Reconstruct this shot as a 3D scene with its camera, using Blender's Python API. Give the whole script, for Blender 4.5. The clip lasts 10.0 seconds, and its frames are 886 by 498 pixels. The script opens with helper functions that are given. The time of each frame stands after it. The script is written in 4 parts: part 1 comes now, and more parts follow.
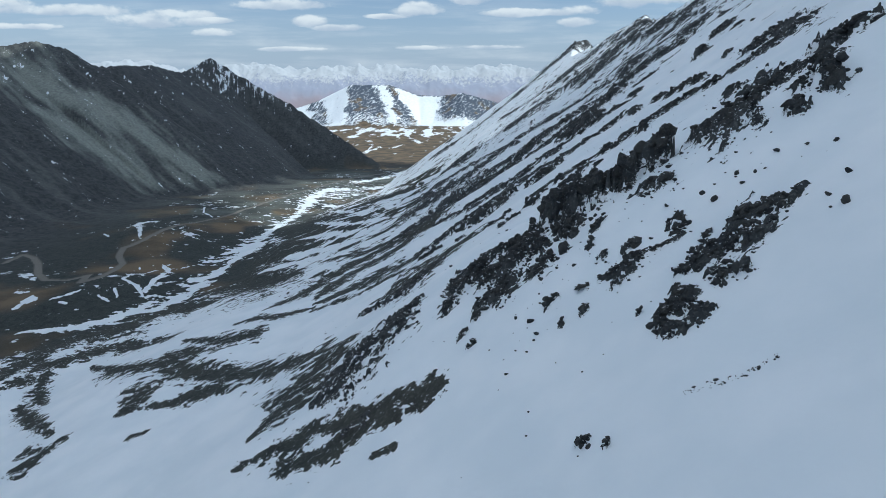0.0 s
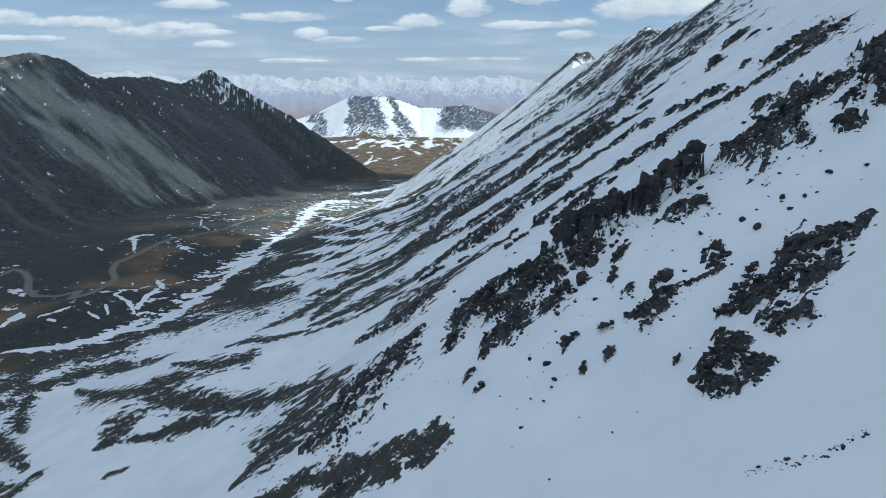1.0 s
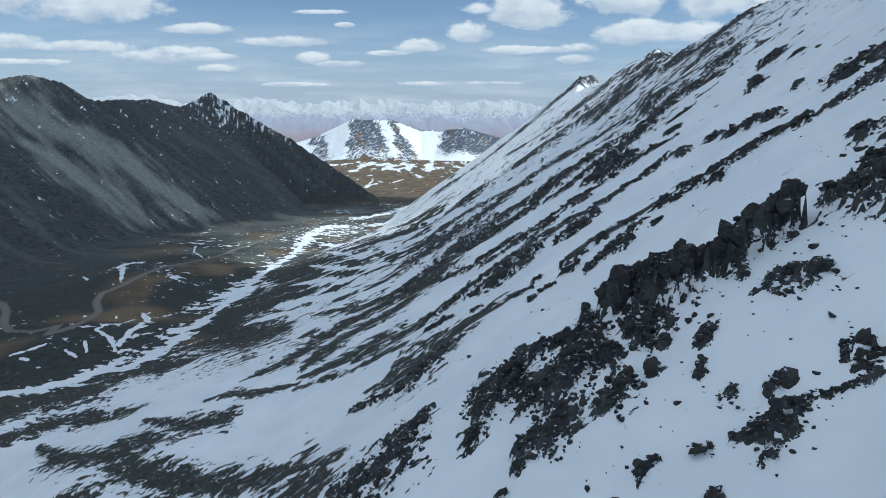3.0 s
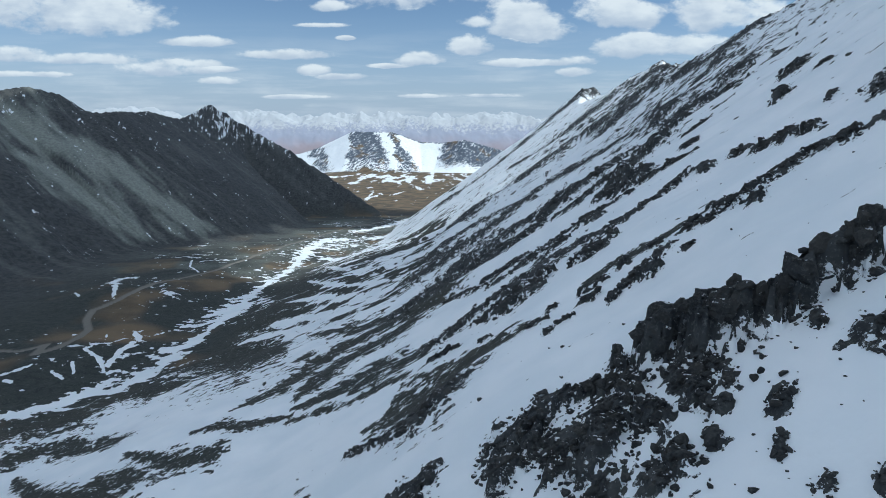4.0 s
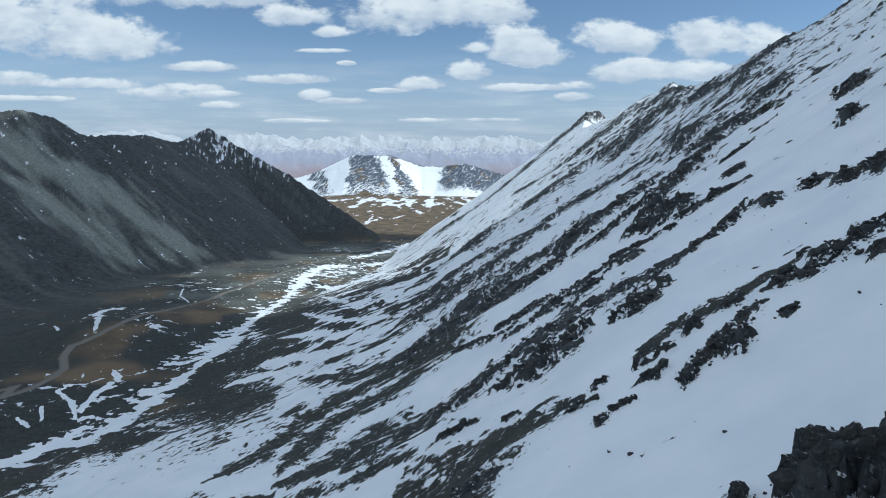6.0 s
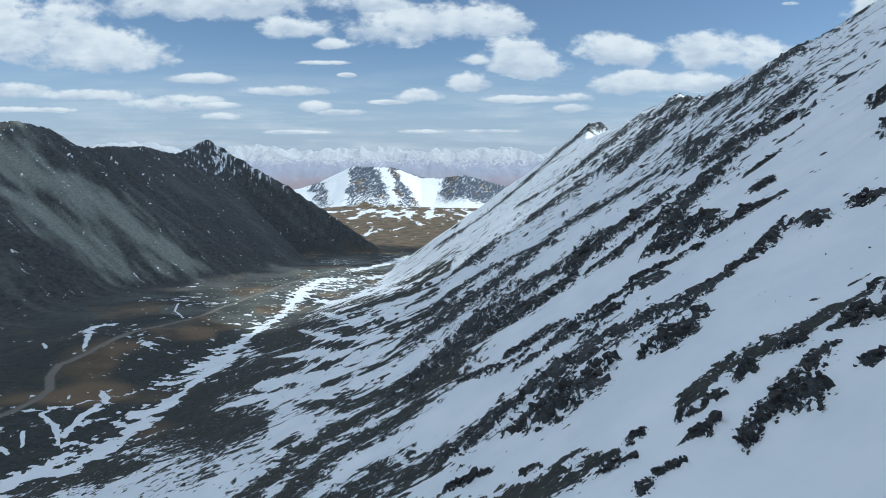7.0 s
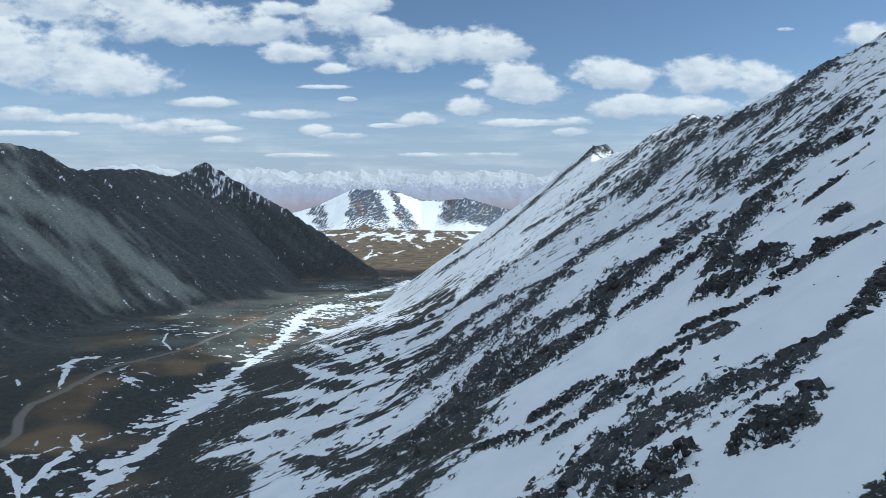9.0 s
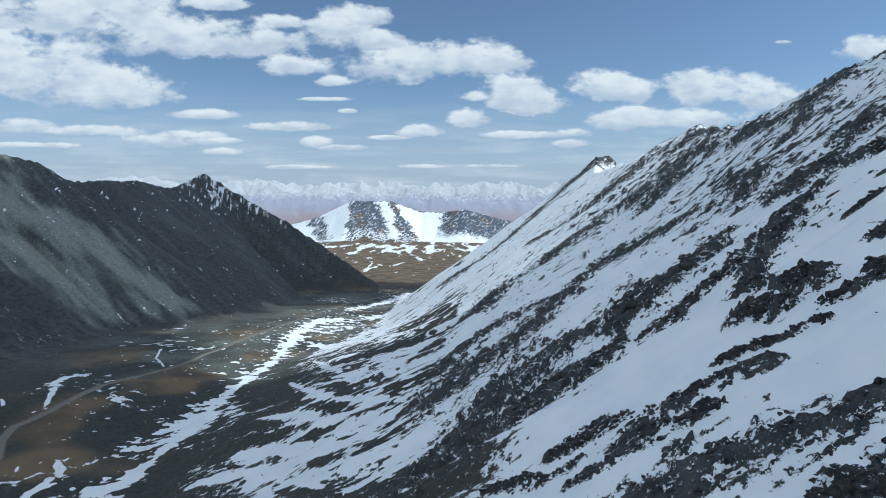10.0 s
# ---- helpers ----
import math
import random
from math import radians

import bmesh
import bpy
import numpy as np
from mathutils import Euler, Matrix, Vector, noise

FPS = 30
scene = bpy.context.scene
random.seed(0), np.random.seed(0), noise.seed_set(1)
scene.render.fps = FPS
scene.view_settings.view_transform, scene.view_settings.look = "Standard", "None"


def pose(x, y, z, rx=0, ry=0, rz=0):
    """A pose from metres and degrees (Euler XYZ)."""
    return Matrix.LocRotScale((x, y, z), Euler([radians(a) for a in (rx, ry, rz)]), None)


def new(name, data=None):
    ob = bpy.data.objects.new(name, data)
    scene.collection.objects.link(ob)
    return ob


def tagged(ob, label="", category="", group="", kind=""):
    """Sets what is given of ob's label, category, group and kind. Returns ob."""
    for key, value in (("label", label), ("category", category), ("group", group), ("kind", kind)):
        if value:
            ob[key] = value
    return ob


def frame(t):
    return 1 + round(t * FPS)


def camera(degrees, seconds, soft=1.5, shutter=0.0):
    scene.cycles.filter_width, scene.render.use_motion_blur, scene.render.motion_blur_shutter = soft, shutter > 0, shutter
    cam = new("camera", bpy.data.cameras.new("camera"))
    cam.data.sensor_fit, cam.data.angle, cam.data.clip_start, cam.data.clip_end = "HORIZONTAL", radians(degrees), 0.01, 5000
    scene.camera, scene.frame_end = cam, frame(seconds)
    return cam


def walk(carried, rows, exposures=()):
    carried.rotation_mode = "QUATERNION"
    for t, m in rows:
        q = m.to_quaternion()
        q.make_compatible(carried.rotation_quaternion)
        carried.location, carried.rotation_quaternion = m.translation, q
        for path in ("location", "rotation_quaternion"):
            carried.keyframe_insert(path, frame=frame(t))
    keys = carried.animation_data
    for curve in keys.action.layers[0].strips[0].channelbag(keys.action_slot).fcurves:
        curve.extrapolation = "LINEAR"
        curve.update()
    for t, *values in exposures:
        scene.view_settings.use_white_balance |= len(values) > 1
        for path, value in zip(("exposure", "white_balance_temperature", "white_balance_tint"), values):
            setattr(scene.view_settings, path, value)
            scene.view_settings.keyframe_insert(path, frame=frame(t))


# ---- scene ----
cam = camera(70.7, 10.0, soft=0.7)
METRES, EYE, TILT, LEAN, TURN = 120.0, 0.0, -14.0, 0.0, 0.0
ROWS = [
    (0.0, 0.0, 0.0, 0.0, 0.0, 0.0, 0.0),
    (0.5, -0.0019, 0.0395, 0.0108, 0.01, 0.48, -0.03),
    (1.0, -0.005, 0.0813, 0.0221, 0.0, 0.99, -0.06),
    (1.5, -0.009, 0.1245, 0.0338, 0.01, 1.48, -0.11),
    (2.0, -0.0134, 0.1689, 0.0462, 0.01, 1.99, -0.14),
    (2.5, -0.0176, 0.2153, 0.0588, 0.01, 2.5, -0.16),
    (4.0, -0.0304, 0.3557, 0.0972, 0.02, 4.1, -0.2),
    (4.5, -0.035, 0.4045, 0.1108, 0.01, 4.62, -0.21),
    (5.0, -0.0402, 0.4537, 0.1249, 0.01, 5.12, -0.2),
    (5.5, -0.0457, 0.5037, 0.1387, -0.0, 5.67, -0.22),
    (7.0, -0.062, 0.6561, 0.1831, -0.04, 7.22, -0.24),
    (7.5, -0.0668, 0.7069, 0.1975, -0.05, 7.75, -0.23),
    (8.0, -0.0721, 0.7567, 0.2119, -0.05, 8.24, -0.25),
    (8.5, -0.0778, 0.8063, 0.2265, -0.06, 8.75, -0.23),
    (9.0, -0.0825, 0.8571, 0.2409, -0.06, 9.28, -0.25),
    (9.5, -0.0879, 0.9073, 0.2555, -0.06, 9.79, -0.26),
    (10.0, -0.0922, 0.9583, 0.2702, -0.07, 10.33, -0.24),
]
walk(cam, [(t, pose(0, 0, EYE, TILT, LEAN, TURN) @ pose(METRES * x, METRES * y, METRES * z, 90 + pitch, roll, yaw)) for t, x, y, z, yaw, pitch, roll in ROWS],
     exposures=[(0.0, 0.28, 5900, 3), (10.0, 0.31, 5900, 3)])

# ---- world, sun ----
SUN_UP, SUN_ROUND = 46.0, 92.0  # degrees of height, and clockwise from straight ahead
sun = new("sun", bpy.data.lights.new("sun", "SUN"))
sun.data.energy, sun.data.angle, sun.data.color = 2.4, radians(0.6), (1.0, 0.95, 0.87)
sun.matrix_world = pose(0, 0, 600, 90 - SUN_UP, 0, 180 - SUN_ROUND)
SKY_STRENGTH, CLOUD_WHITE = 0.080, (0.655, 0.67, 0.685)

# clouds ahead: middle and half size, as slopes across and up from straight ahead
HIGH_CLOUDS = [
    (-0.562, 0.298, 0.118, 0.054), (-0.431, 0.264, 0.118, 0.036), (-0.315, 0.260, 0.086, 0.032), (-0.236, 0.221, 0.054, 0.020),
    (-0.174, 0.199, 0.027, 0.009), (-0.645, 0.219, 0.100, 0.054), (-0.566, 0.185, 0.122, 0.036), (-0.495, 0.172, 0.068, 0.025),
    (-0.380, 0.146, 0.052, 0.008), (-0.164, 0.274, 0.045, 0.033), (-0.129, 0.300, 0.047, 0.018), (-0.111, 0.261, 0.045, 0.018),
    (-0.076, 0.222, 0.074, 0.032), (-0.004, 0.231, 0.083, 0.034), (0.076, 0.231, 0.059, 0.025), (-0.262, 0.289, 0.041, 0.012),
    (-0.359, 0.318, 0.045, 0.013),
]
MIDDLE_CLOUDS = [
    (0.107, 0.179, 0.050, 0.031), (0.157, 0.166, 0.056, 0.023), (0.041, 0.141, 0.033, 0.018), (0.054, 0.177, 0.027, 0.010),
    (0.246, 0.188, 0.056, 0.025), (0.290, 0.184, 0.045, 0.020), (0.406, 0.189, 0.056, 0.036), (0.487, 0.180, 0.068, 0.029),
    (0.541, 0.176, 0.038, 0.018), (0.300, 0.140, 0.068, 0.020), (0.399, 0.143, 0.086, 0.016), (0.671, 0.251, 0.059, 0.022),
    (0.533, 0.264, 0.013, 0.004), (-0.049, 0.118, 0.024, 0.008), (-0.033, 0.122, 0.029, 0.012), (-0.085, 0.112, 0.032, 0.004),
    (-0.192, 0.172, 0.036, 0.004), (-0.152, 0.153, 0.013, 0.004),
]
LOW_CLOUDS = [
    (-0.667, 0.127, 0.047, 0.013), (-0.550, 0.120, 0.086, 0.010), (-0.434, 0.106, 0.068, 0.013), (-0.407, 0.115, 0.054, 0.008),
    (-0.345, 0.106, 0.029, 0.005), (-0.650, 0.098, 0.072, 0.005), (-0.345, 0.088, 0.033, 0.007), (-0.246, 0.128, 0.071, 0.009),
    (-0.201, 0.105, 0.025, 0.009), (-0.155, 0.096, 0.033, 0.006), (0.104, 0.117, 0.050, 0.007), (0.162, 0.117, 0.054, 0.006),
    (0.202, 0.104, 0.027, 0.008), (0.202, 0.121, 0.029, 0.008), (0.077, 0.068, 0.043, 0.004), (-0.035, 0.067, 0.038, 0.004),
    (-0.228, 0.065, 0.045, 0.004), (0.409, 0.096, 0.054, 0.006),
]
CLOUDS = HIGH_CLOUDS + MIDDLE_CLOUDS + LOW_CLOUDS


class Nodes:
    """Short hand for a node tree."""

    def __init__(self, tree):
        self.tree = tree
        tree.nodes.clear()

    def add(self, kind, **given):
        n = self.tree.nodes.new(kind)
        for key, value in given.items():
            if key == "operation":
                n.operation = value
            elif key == "blend":
                n.blend_type = value
            elif key == "data_type":
                n.data_type = value
            elif key == "attr":
                n.attribute_name = value
        return n

    def put(self, socket, value):
        if isinstance(value, bpy.types.NodeSocket):
            self.tree.links.new(value, socket)
        elif value is not None:
            socket.default_value = value

    def math(self, op, a, b=None, c=None, clamp=False):
        n = self.add("ShaderNodeMath", operation=op)
        n.use_clamp = clamp
        for s, v in zip(n.inputs, (a, b, c)):
            self.put(s, v)
        return n.outputs[0]

    def mix(self, f, a, b):
        n = self.add("ShaderNodeMix", data_type="RGBA")
        for s, v in ((n.inputs[0], f), (n.inputs[6], a), (n.inputs[7], b)):
            self.put(s, (*v, 1) if isinstance(v, tuple) and len(v) == 3 else v)
        return n.outputs[2]

    def noise(self, vector, scale, detail=4.0, rough=0.5, warp=0.0):
        n = self.add("ShaderNodeTexNoise")
        n.inputs["Scale"].default_value, n.inputs["Detail"].default_value = scale, detail
        n.inputs["Roughness"].default_value, n.inputs["Distortion"].default_value = rough, warp
        self.put(n.inputs["Vector"], vector)
        return n.outputs[0]

    def ramp(self, v, a, b, lo=0.0, hi=1.0, smooth=True):
        n = self.add("ShaderNodeMapRange")
        n.interpolation_type = "SMOOTHSTEP" if smooth else "LINEAR"
        for s, value in zip(n.inputs, (v, a, b, lo, hi)):
            self.put(s, value)
        return n.outputs[0]

    def vec(self, x, y, z):
        n = self.add("ShaderNodeCombineXYZ")
        for s, v in zip(n.inputs, (x, y, z)):
            self.put(s, v)
        return n.outputs[0]


def build_sky():
    world = bpy.data.worlds.new("sky")
    scene.world = world
    world.use_nodes = True
    k = Nodes(world.node_tree)
    sky = k.add("ShaderNodeTexSky")
    sky.sky_type, sky.sun_disc = "NISHITA", False
    sky.sun_elevation, sky.sun_rotation = radians(SUN_UP), radians(SUN_ROUND)
    sky.altitude, sky.air_density, sky.dust_density, sky.ozone_density = 3500, 1.2, 2.5, 1.0
    way = k.add("ShaderNodeTexCoord").outputs["Generated"]
    split = k.add("ShaderNodeSeparateXYZ")
    k.put(split.inputs[0], way)
    x, y, z = split.outputs
    ahead = k.math("MAXIMUM", y, 0.08)
    p, q = k.math("DIVIDE", x, ahead), k.math("DIVIDE", z, ahead)
    flat = k.vec(p, k.math("MULTIPLY", q, 1.7), 0.0)
    puff = k.math("SUBTRACT", k.noise(flat, 12.0, 6.0, 0.52, 0.0), 0.5)
    puff = k.math("MULTIPLY_ADD", k.math("SUBTRACT", k.noise(flat, 46.0, 5.0, 0.55), 0.5), 0.42, puff)
    body, lift, total = -9.0, 0.0, 0.001
    for cx, cy, rx, ry in CLOUDS:
        u = k.math("MULTIPLY", k.math("SUBTRACT", p, cx), 0.80 / rx)
        v = k.math("MULTIPLY", k.math("SUBTRACT", q, cy), 0.84 / ry)
        under = k.math("MULTIPLY", k.math("MINIMUM", v, 0.0), 0.5)
        vv = k.math("ADD", v, under)
        f = k.math("SUBTRACT", 1.0, k.math("MULTIPLY_ADD", u, u, k.math("MULTIPLY", vv, vv)))
        body = k.math("SMOOTH_MAX", body, f, 0.7)
        w = k.math("MAXIMUM", f, 0.0)
        lift = k.math("MULTIPLY_ADD", w, v, lift)
        total = k.math("ADD", total, w)
    lift = k.math("DIVIDE", lift, total)
    body = k.math("MINIMUM", k.math("MAXIMUM", body, -2.0), 0.9)
    dense = k.ramp(k.math("MULTIPLY_ADD", puff, 3.3, body), -0.1, 0.7)
    # thin streaks low over the horizon
    thin = k.noise(k.vec(k.math("MULTIPLY", p, 2.2), k.math("MULTIPLY", q, 22.0), 3.0), 2.4, 5.0, 0.55)
    low = k.math("MULTIPLY", k.ramp(q, 0.0, 0.03), k.ramp(q, 0.19, 0.07))
    veil = k.math("MULTIPLY", k.ramp(thin, 0.42, 0.66), k.math("MULTIPLY", low, 0.4))
    # the rest of the sky, overhead and behind
    up = k.math("MAXIMUM", z, 0.06)
    over = k.vec(k.math("DIVIDE", x, up), k.math("DIVIDE", y, up), 0.0)
    high = k.ramp(k.noise(over, 1.3, 6.0, 0.55, 0.2), 0.44, 0.60)
    out_of_sight = k.math("MAXIMUM", k.ramp(q, 0.42, 0.6), k.ramp(y, 0.55, 0.3))
    dense = k.math("MAXIMUM", k.math("MAXIMUM", dense, veil), k.math("MULTIPLY", high, k.math("MULTIPLY", out_of_sight, k.ramp(z, 0.0, 0.1))))
    fold = k.math("SUBTRACT", k.noise(k.vec(p, k.math("MULTIPLY", q, 2.2), 7.0), 22.0, 4.0, 0.5), 0.5)
    shade = k.math("MULTIPLY_ADD", fold, 1.5, k.math("MULTIPLY_ADD", lift, 0.62, 0.42))
    white = k.mix(k.ramp(shade, -0.05, 0.95), (0.40, 0.45, 0.53), CLOUD_WHITE)
    white = k.mix(out_of_sight, white, (1.08, 1.10, 1.13))
    blue = k.add("ShaderNodeVectorMath", operation="SCALE")
    k.put(blue.inputs[0], sky.outputs[0])
    blue.inputs["Scale"].default_value = SKY_STRENGTH
    haze = k.mix(k.ramp(z, 0.20, 0.0), blue.outputs[0], (0.315, 0.37, 0.455))
    colour = k.mix(k.math("MULTIPLY", dense, 0.94), haze, white)
    back = k.add("ShaderNodeBackground")
    k.put(back.inputs[0], colour)
    out = k.add("ShaderNodeOutputWorld")
    k.put(out.inputs[0], back.outputs[0])


build_sky()
# ---- form of the land ----
TURNS = np.random.default_rng(7).random(512 * 512) * 6.2831853
LEAN_X, LEAN_Y = np.cos(TURNS).astype(np.float32), np.sin(TURNS).astype(np.float32)


def grain(x, y, salt=0):
    """Smooth gradient noise, about -1 to 1."""
    x0, y0 = np.floor(x), np.floor(y)
    fx, fy = (x - x0).astype(np.float32), (y - y0).astype(np.float32)
    ix, iy = x0.astype(np.int32) + salt * 197, y0.astype(np.int32) + salt * 131
    sx, sy = fx * fx * (3 - 2 * fx), fy * fy * (3 - 2 * fy)

    def corner(cx, cy):
        cell = (((iy + cy) & 511) << 9) | ((ix + cx) & 511)
        return LEAN_X[cell] * (fx - cx) + LEAN_Y[cell] * (fy - cy)

    low = corner(0, 0)
    low = low + (corner(1, 0) - low) * sx
    top = corner(0, 1)
    top = top + (corner(1, 1) - top) * sx
    return (low + (top - low) * sy) * 1.5


def octaves(x, y, n=4, salt=0, gain=0.5):
    out, amp = 0.0, 1.0
    for k in range(n):
        out = out + amp * grain(x * 2 ** k + 17.3 * k, y * 2 ** k - 9.1 * k, salt + k)
        amp *= gain
    return out


def crags(x, y, n=4, salt=0):
    """Sharp-edged noise, 0 to about 1, high on thin ridges."""
    out, amp = 0.0, 0.5
    for k in range(n):
        out = out + amp * (1 - np.abs(grain(x * 2 ** k + 5.7 * k, y * 2 ** k + 3.3 * k, salt + k)))
        amp *= 0.5
    return out


def ramp(v, a, b):
    s = np.clip((v - a) / (b - a), 0, 1)
    return s * s * (3 - 2 * s)


def glide(v, knots, values):
    """Smooth curve through knots, with no overshoot worth naming."""
    knots, values = np.asarray(knots, float), np.asarray(values, float)
    m = np.gradient(values, knots)
    i = np.clip(np.searchsorted(knots, v) - 1, 0, len(knots) - 2)
    h = knots[i + 1] - knots[i]
    s = np.clip((v - knots[i]) / h, 0, 1)
    return ((1 + 2 * s) * (1 - s) ** 2 * values[i] + s * (1 - s) ** 2 * h * m[i]
            + s * s * (3 - 2 * s) * values[i + 1] + s * s * (s - 1) * h * m[i + 1])


def softmax2(a, b, k):
    d = np.clip((b - a) / k * 0.5 + 0.5, 0, 1)
    return a * (1 - d) + b * d + k * d * (1 - d)


def along(x, y, line):
    """Distance from a polyline of (x, y, value) knots, the value at the nearest place on it, and the side."""
    best, val, side = np.full(np.shape(x), 1e9), np.zeros(np.shape(x)), np.zeros(np.shape(x))
    for (x0, y0, v0), (x1, y1, v1) in zip(line, line[1:]):
        dx, dy = x1 - x0, y1 - y0
        s = np.clip(((x - x0) * dx + (y - y0) * dy) / (dx * dx + dy * dy), 0, 1)
        d = np.hypot(x - x0 - s * dx, y - y0 - s * dy)
        near = d < best
        best = np.where(near, d, best)
        val = np.where(near, v0 + s * (v1 - v0), val)
        side = np.where(near, np.sign((x - x0) * dy - (y - y0) * dx), side)
    return best, val, side


LEFT_CREST = [(-700, -600, 130), (-690, 250, 100), (-650, 700, 72), (-612, 890, 60), (-578, 925, 71), (-553, 955, 64), (-543, 1010, 40),
              (-526, 1050, 43), (-536, 1200, 49), (-534, 1325, 40), (-527, 1480, 78), (-434, 1480, 20), (-338, 1450, -29),
              (-231, 1420, -96), (-128, 1385, -160), (-60, 1370, -200)]
HILL_CREST = [(-1500, 3900, -150), (-1050, 3750, -120), (-807, 3600, -76), (-710, 3600, -45), (-516, 3600, 46), (-296, 3620, 46),
              (-140, 3640, -10), (-13, 3640, -14), (114, 3600, 2), (305, 3600, -50), (600, 3700, -110), (1200, 3900, -160)]


def floor_height(x, y):
    z = glide(y, [-800, 0, 260, 400, 520, 700, 1000, 1400, 2400, 3300, 5000], [-60, -98, -107, -111, -113, -122, -139, -161, -166, -163, -175])
    west = glide(y, [-800, 0, 268, 330, 420, 480, 620, 820, 1365, 5000], [-280, -240, -185, -142, -142, -141, -137, -107, -116, -420])
    z = z + 6 * np.exp(-((x + 232) / 40) ** 2 - ((y - 465) / 50) ** 2)
    return z + 5.0 * ramp(np.abs(x - west), 8, 60) * ramp(y, 1500, 900), west


def base_height(x, y):
    """The land without its small relief."""
    floor, thal = floor_height(x, y)
    # the long snow slope
    fall = np.where(y < 300, 0.086 * y, 25.8 + 0.036 * (y - 300))
    slope = 0.71 * x - fall - 27.0
    # a hollow, then a rib, across the near part of it
    dip = glide(y, [-300, 0, 50, 62, 75, 85, 93, 103, 118, 150, 400], [-7, -10, -9.2, -8, -6, -3.8, -2.0, 0.0, 0.8, 0, 0])
    slope = slope + dip * (0.45 + 0.55 * ramp(x, -45, 5)) * (1 - 0.4 * ramp(x, 28, 50)) - 7 * np.exp(-((x - 85) / 50) ** 2 - ((y - 420) / 110) ** 2)
    slope = slope + 4 * ramp(x, 8, 34) * np.exp(-((y - 89) / 8) ** 2)
    slope = slope - 2.3 * np.exp(-((x - 70) / 30) ** 2 - ((y - 182) / 45) ** 2) - 2.3 * np.exp(-((x - 27) / 15) ** 2 - ((y - 138) / 14) ** 2)
    crest = glide(y, [-900, 0, 200, 385, 470, 540, 600, 700, 800, 880, 950, 1010, 1200], [420, 340, 276, 199, 155, 166, 182, 168, 164, 172, 192, 186, 160])
    slope = slope + 9 * np.exp(-((x - 190) / 60) ** 2 - ((y - 955) / 45) ** 2)
    slope = np.where(x > crest, slope - 1.35 * (x - crest), slope)
    slope = slope + 14 * np.exp(-((x - 213) / 14) ** 2 - ((y - 960) / 30) ** 2)
    slope = slope - 0.75 * np.clip(y - 1010, 0, None)
    slope = softmax2(slope, floor - 60, 20)
    # the apron at its foot
    apron = -72 + 0.36 * (x + 50) - 0.03 * (y - 200) - 0.00022 * np.clip(y - 420, 0, None) ** 2 * ramp(y, 420, 700)
    apron = apron + 5 * np.exp(-((x + 93) / 45) ** 2 - ((y - 180) / 50) ** 2) - 6 * np.exp(-((x + 85) / 40) ** 2 - ((y - 330) / 50) ** 2)
    apron = np.where(y > 1300, floor - 30, apron)
    right = softmax2(slope, np.minimum(apron, -40), 10)
    right = np.where(x > 60, slope, right)
    z = softmax2(floor, right, 7)
    # the dark ridge over the valley
    d, top, _ = along(x, y, LEFT_CREST)
    steep = 0.66 * d - 0.00012 * np.clip(d, 0, 500) ** 2
    z = softmax2(z, np.maximum(top - steep, -400), 14)
    # the far hill
    if y.max() < 2300:
        return z
    d, top, side = along(x, y, HILL_CREST)
    gully = 14 * crags(x / 150.0, y / 900.0, 3, 61) * ramp(d, 0, 60)
    z = softmax2(z, np.where(d < 900, top - 0.60 * d + 0.00022 * d * d - gully, -900), 30)
    return z
# ---- end of form ----


# ---- what covers the land ----
BANDS = []  # rock ribs, turf and drifts: knots with their half widths, how far the rock stands out, kind
ROUND = 1.8  # how much shorter than across the ends of a strip are along the fall line


def rib(knots, tall):
    BANDS.append((knots, tall, "rib"))


def turf(knots):
    BANDS.append((knots, 0.15, "turf"))


def drift(knots):
    BANDS.append((knots, 0.0, "drift"))


rib([(90, 287.9, 2.6), (85.4, 283.7, 4.6), (76.6, 276.9, 6.7), (66.8, 268.4, 6), (57, 256.5, 3.6), (49.7, 245.9, 1.6)], 2.6)
rib([(57.8, 231.4, 2.8), (56.2, 233.7, 6.5), (54, 235.4, 4.4), (52.9, 236.7, 2.2)], 2.6)
rib([(50.5, 229.7, 2.6), (48, 231.6, 4.7), (46.2, 234, 3.1), (43.7, 235.4, 1.3), (41.6, 234.9, 0.9)], 2.6)
rib([(61.9, 269.3, 4.5), (56.9, 267.1, 3.5), (52, 267.9, 3), (47.2, 265.8, 2.9), (42.8, 262.6, 3.6), (38.8, 264.2, 3), (34.6, 263.3, 1.4)], 1.6)
rib([(53.4, 245.5, 3.4), (51.3, 247, 3.8)], 1.6)
rib([(58.6, 217.1, 1.6), (56, 216.8, 2.6), (53.3, 217.3, 2.2), (51.1, 218.6, 1.3), (48.9, 219.5, 0.5)], 1.6)
rib([(60.8, 220.4, 1.2), (59.7, 221.7, 1.8), (58.8, 222.5, 0.9)], 1.6)
rib([(47.4, 212.5, 0.7), (45.6, 215.2, 1.5), (42.5, 217.5, 1.8), (40.6, 220.6, 1.3), (38.6, 222.2, 0.5)], 0.8)
rib([(39.1, 223, 1.3), (37.3, 223.3, 2.1), (35.5, 224.8, 1.1)], 0.8)
rib([(30.1, 209.3, 0.8), (28.4, 210.9, 1.7), (25.5, 211.9, 1.5), (23.9, 212.1, 0.8)], 0.8)
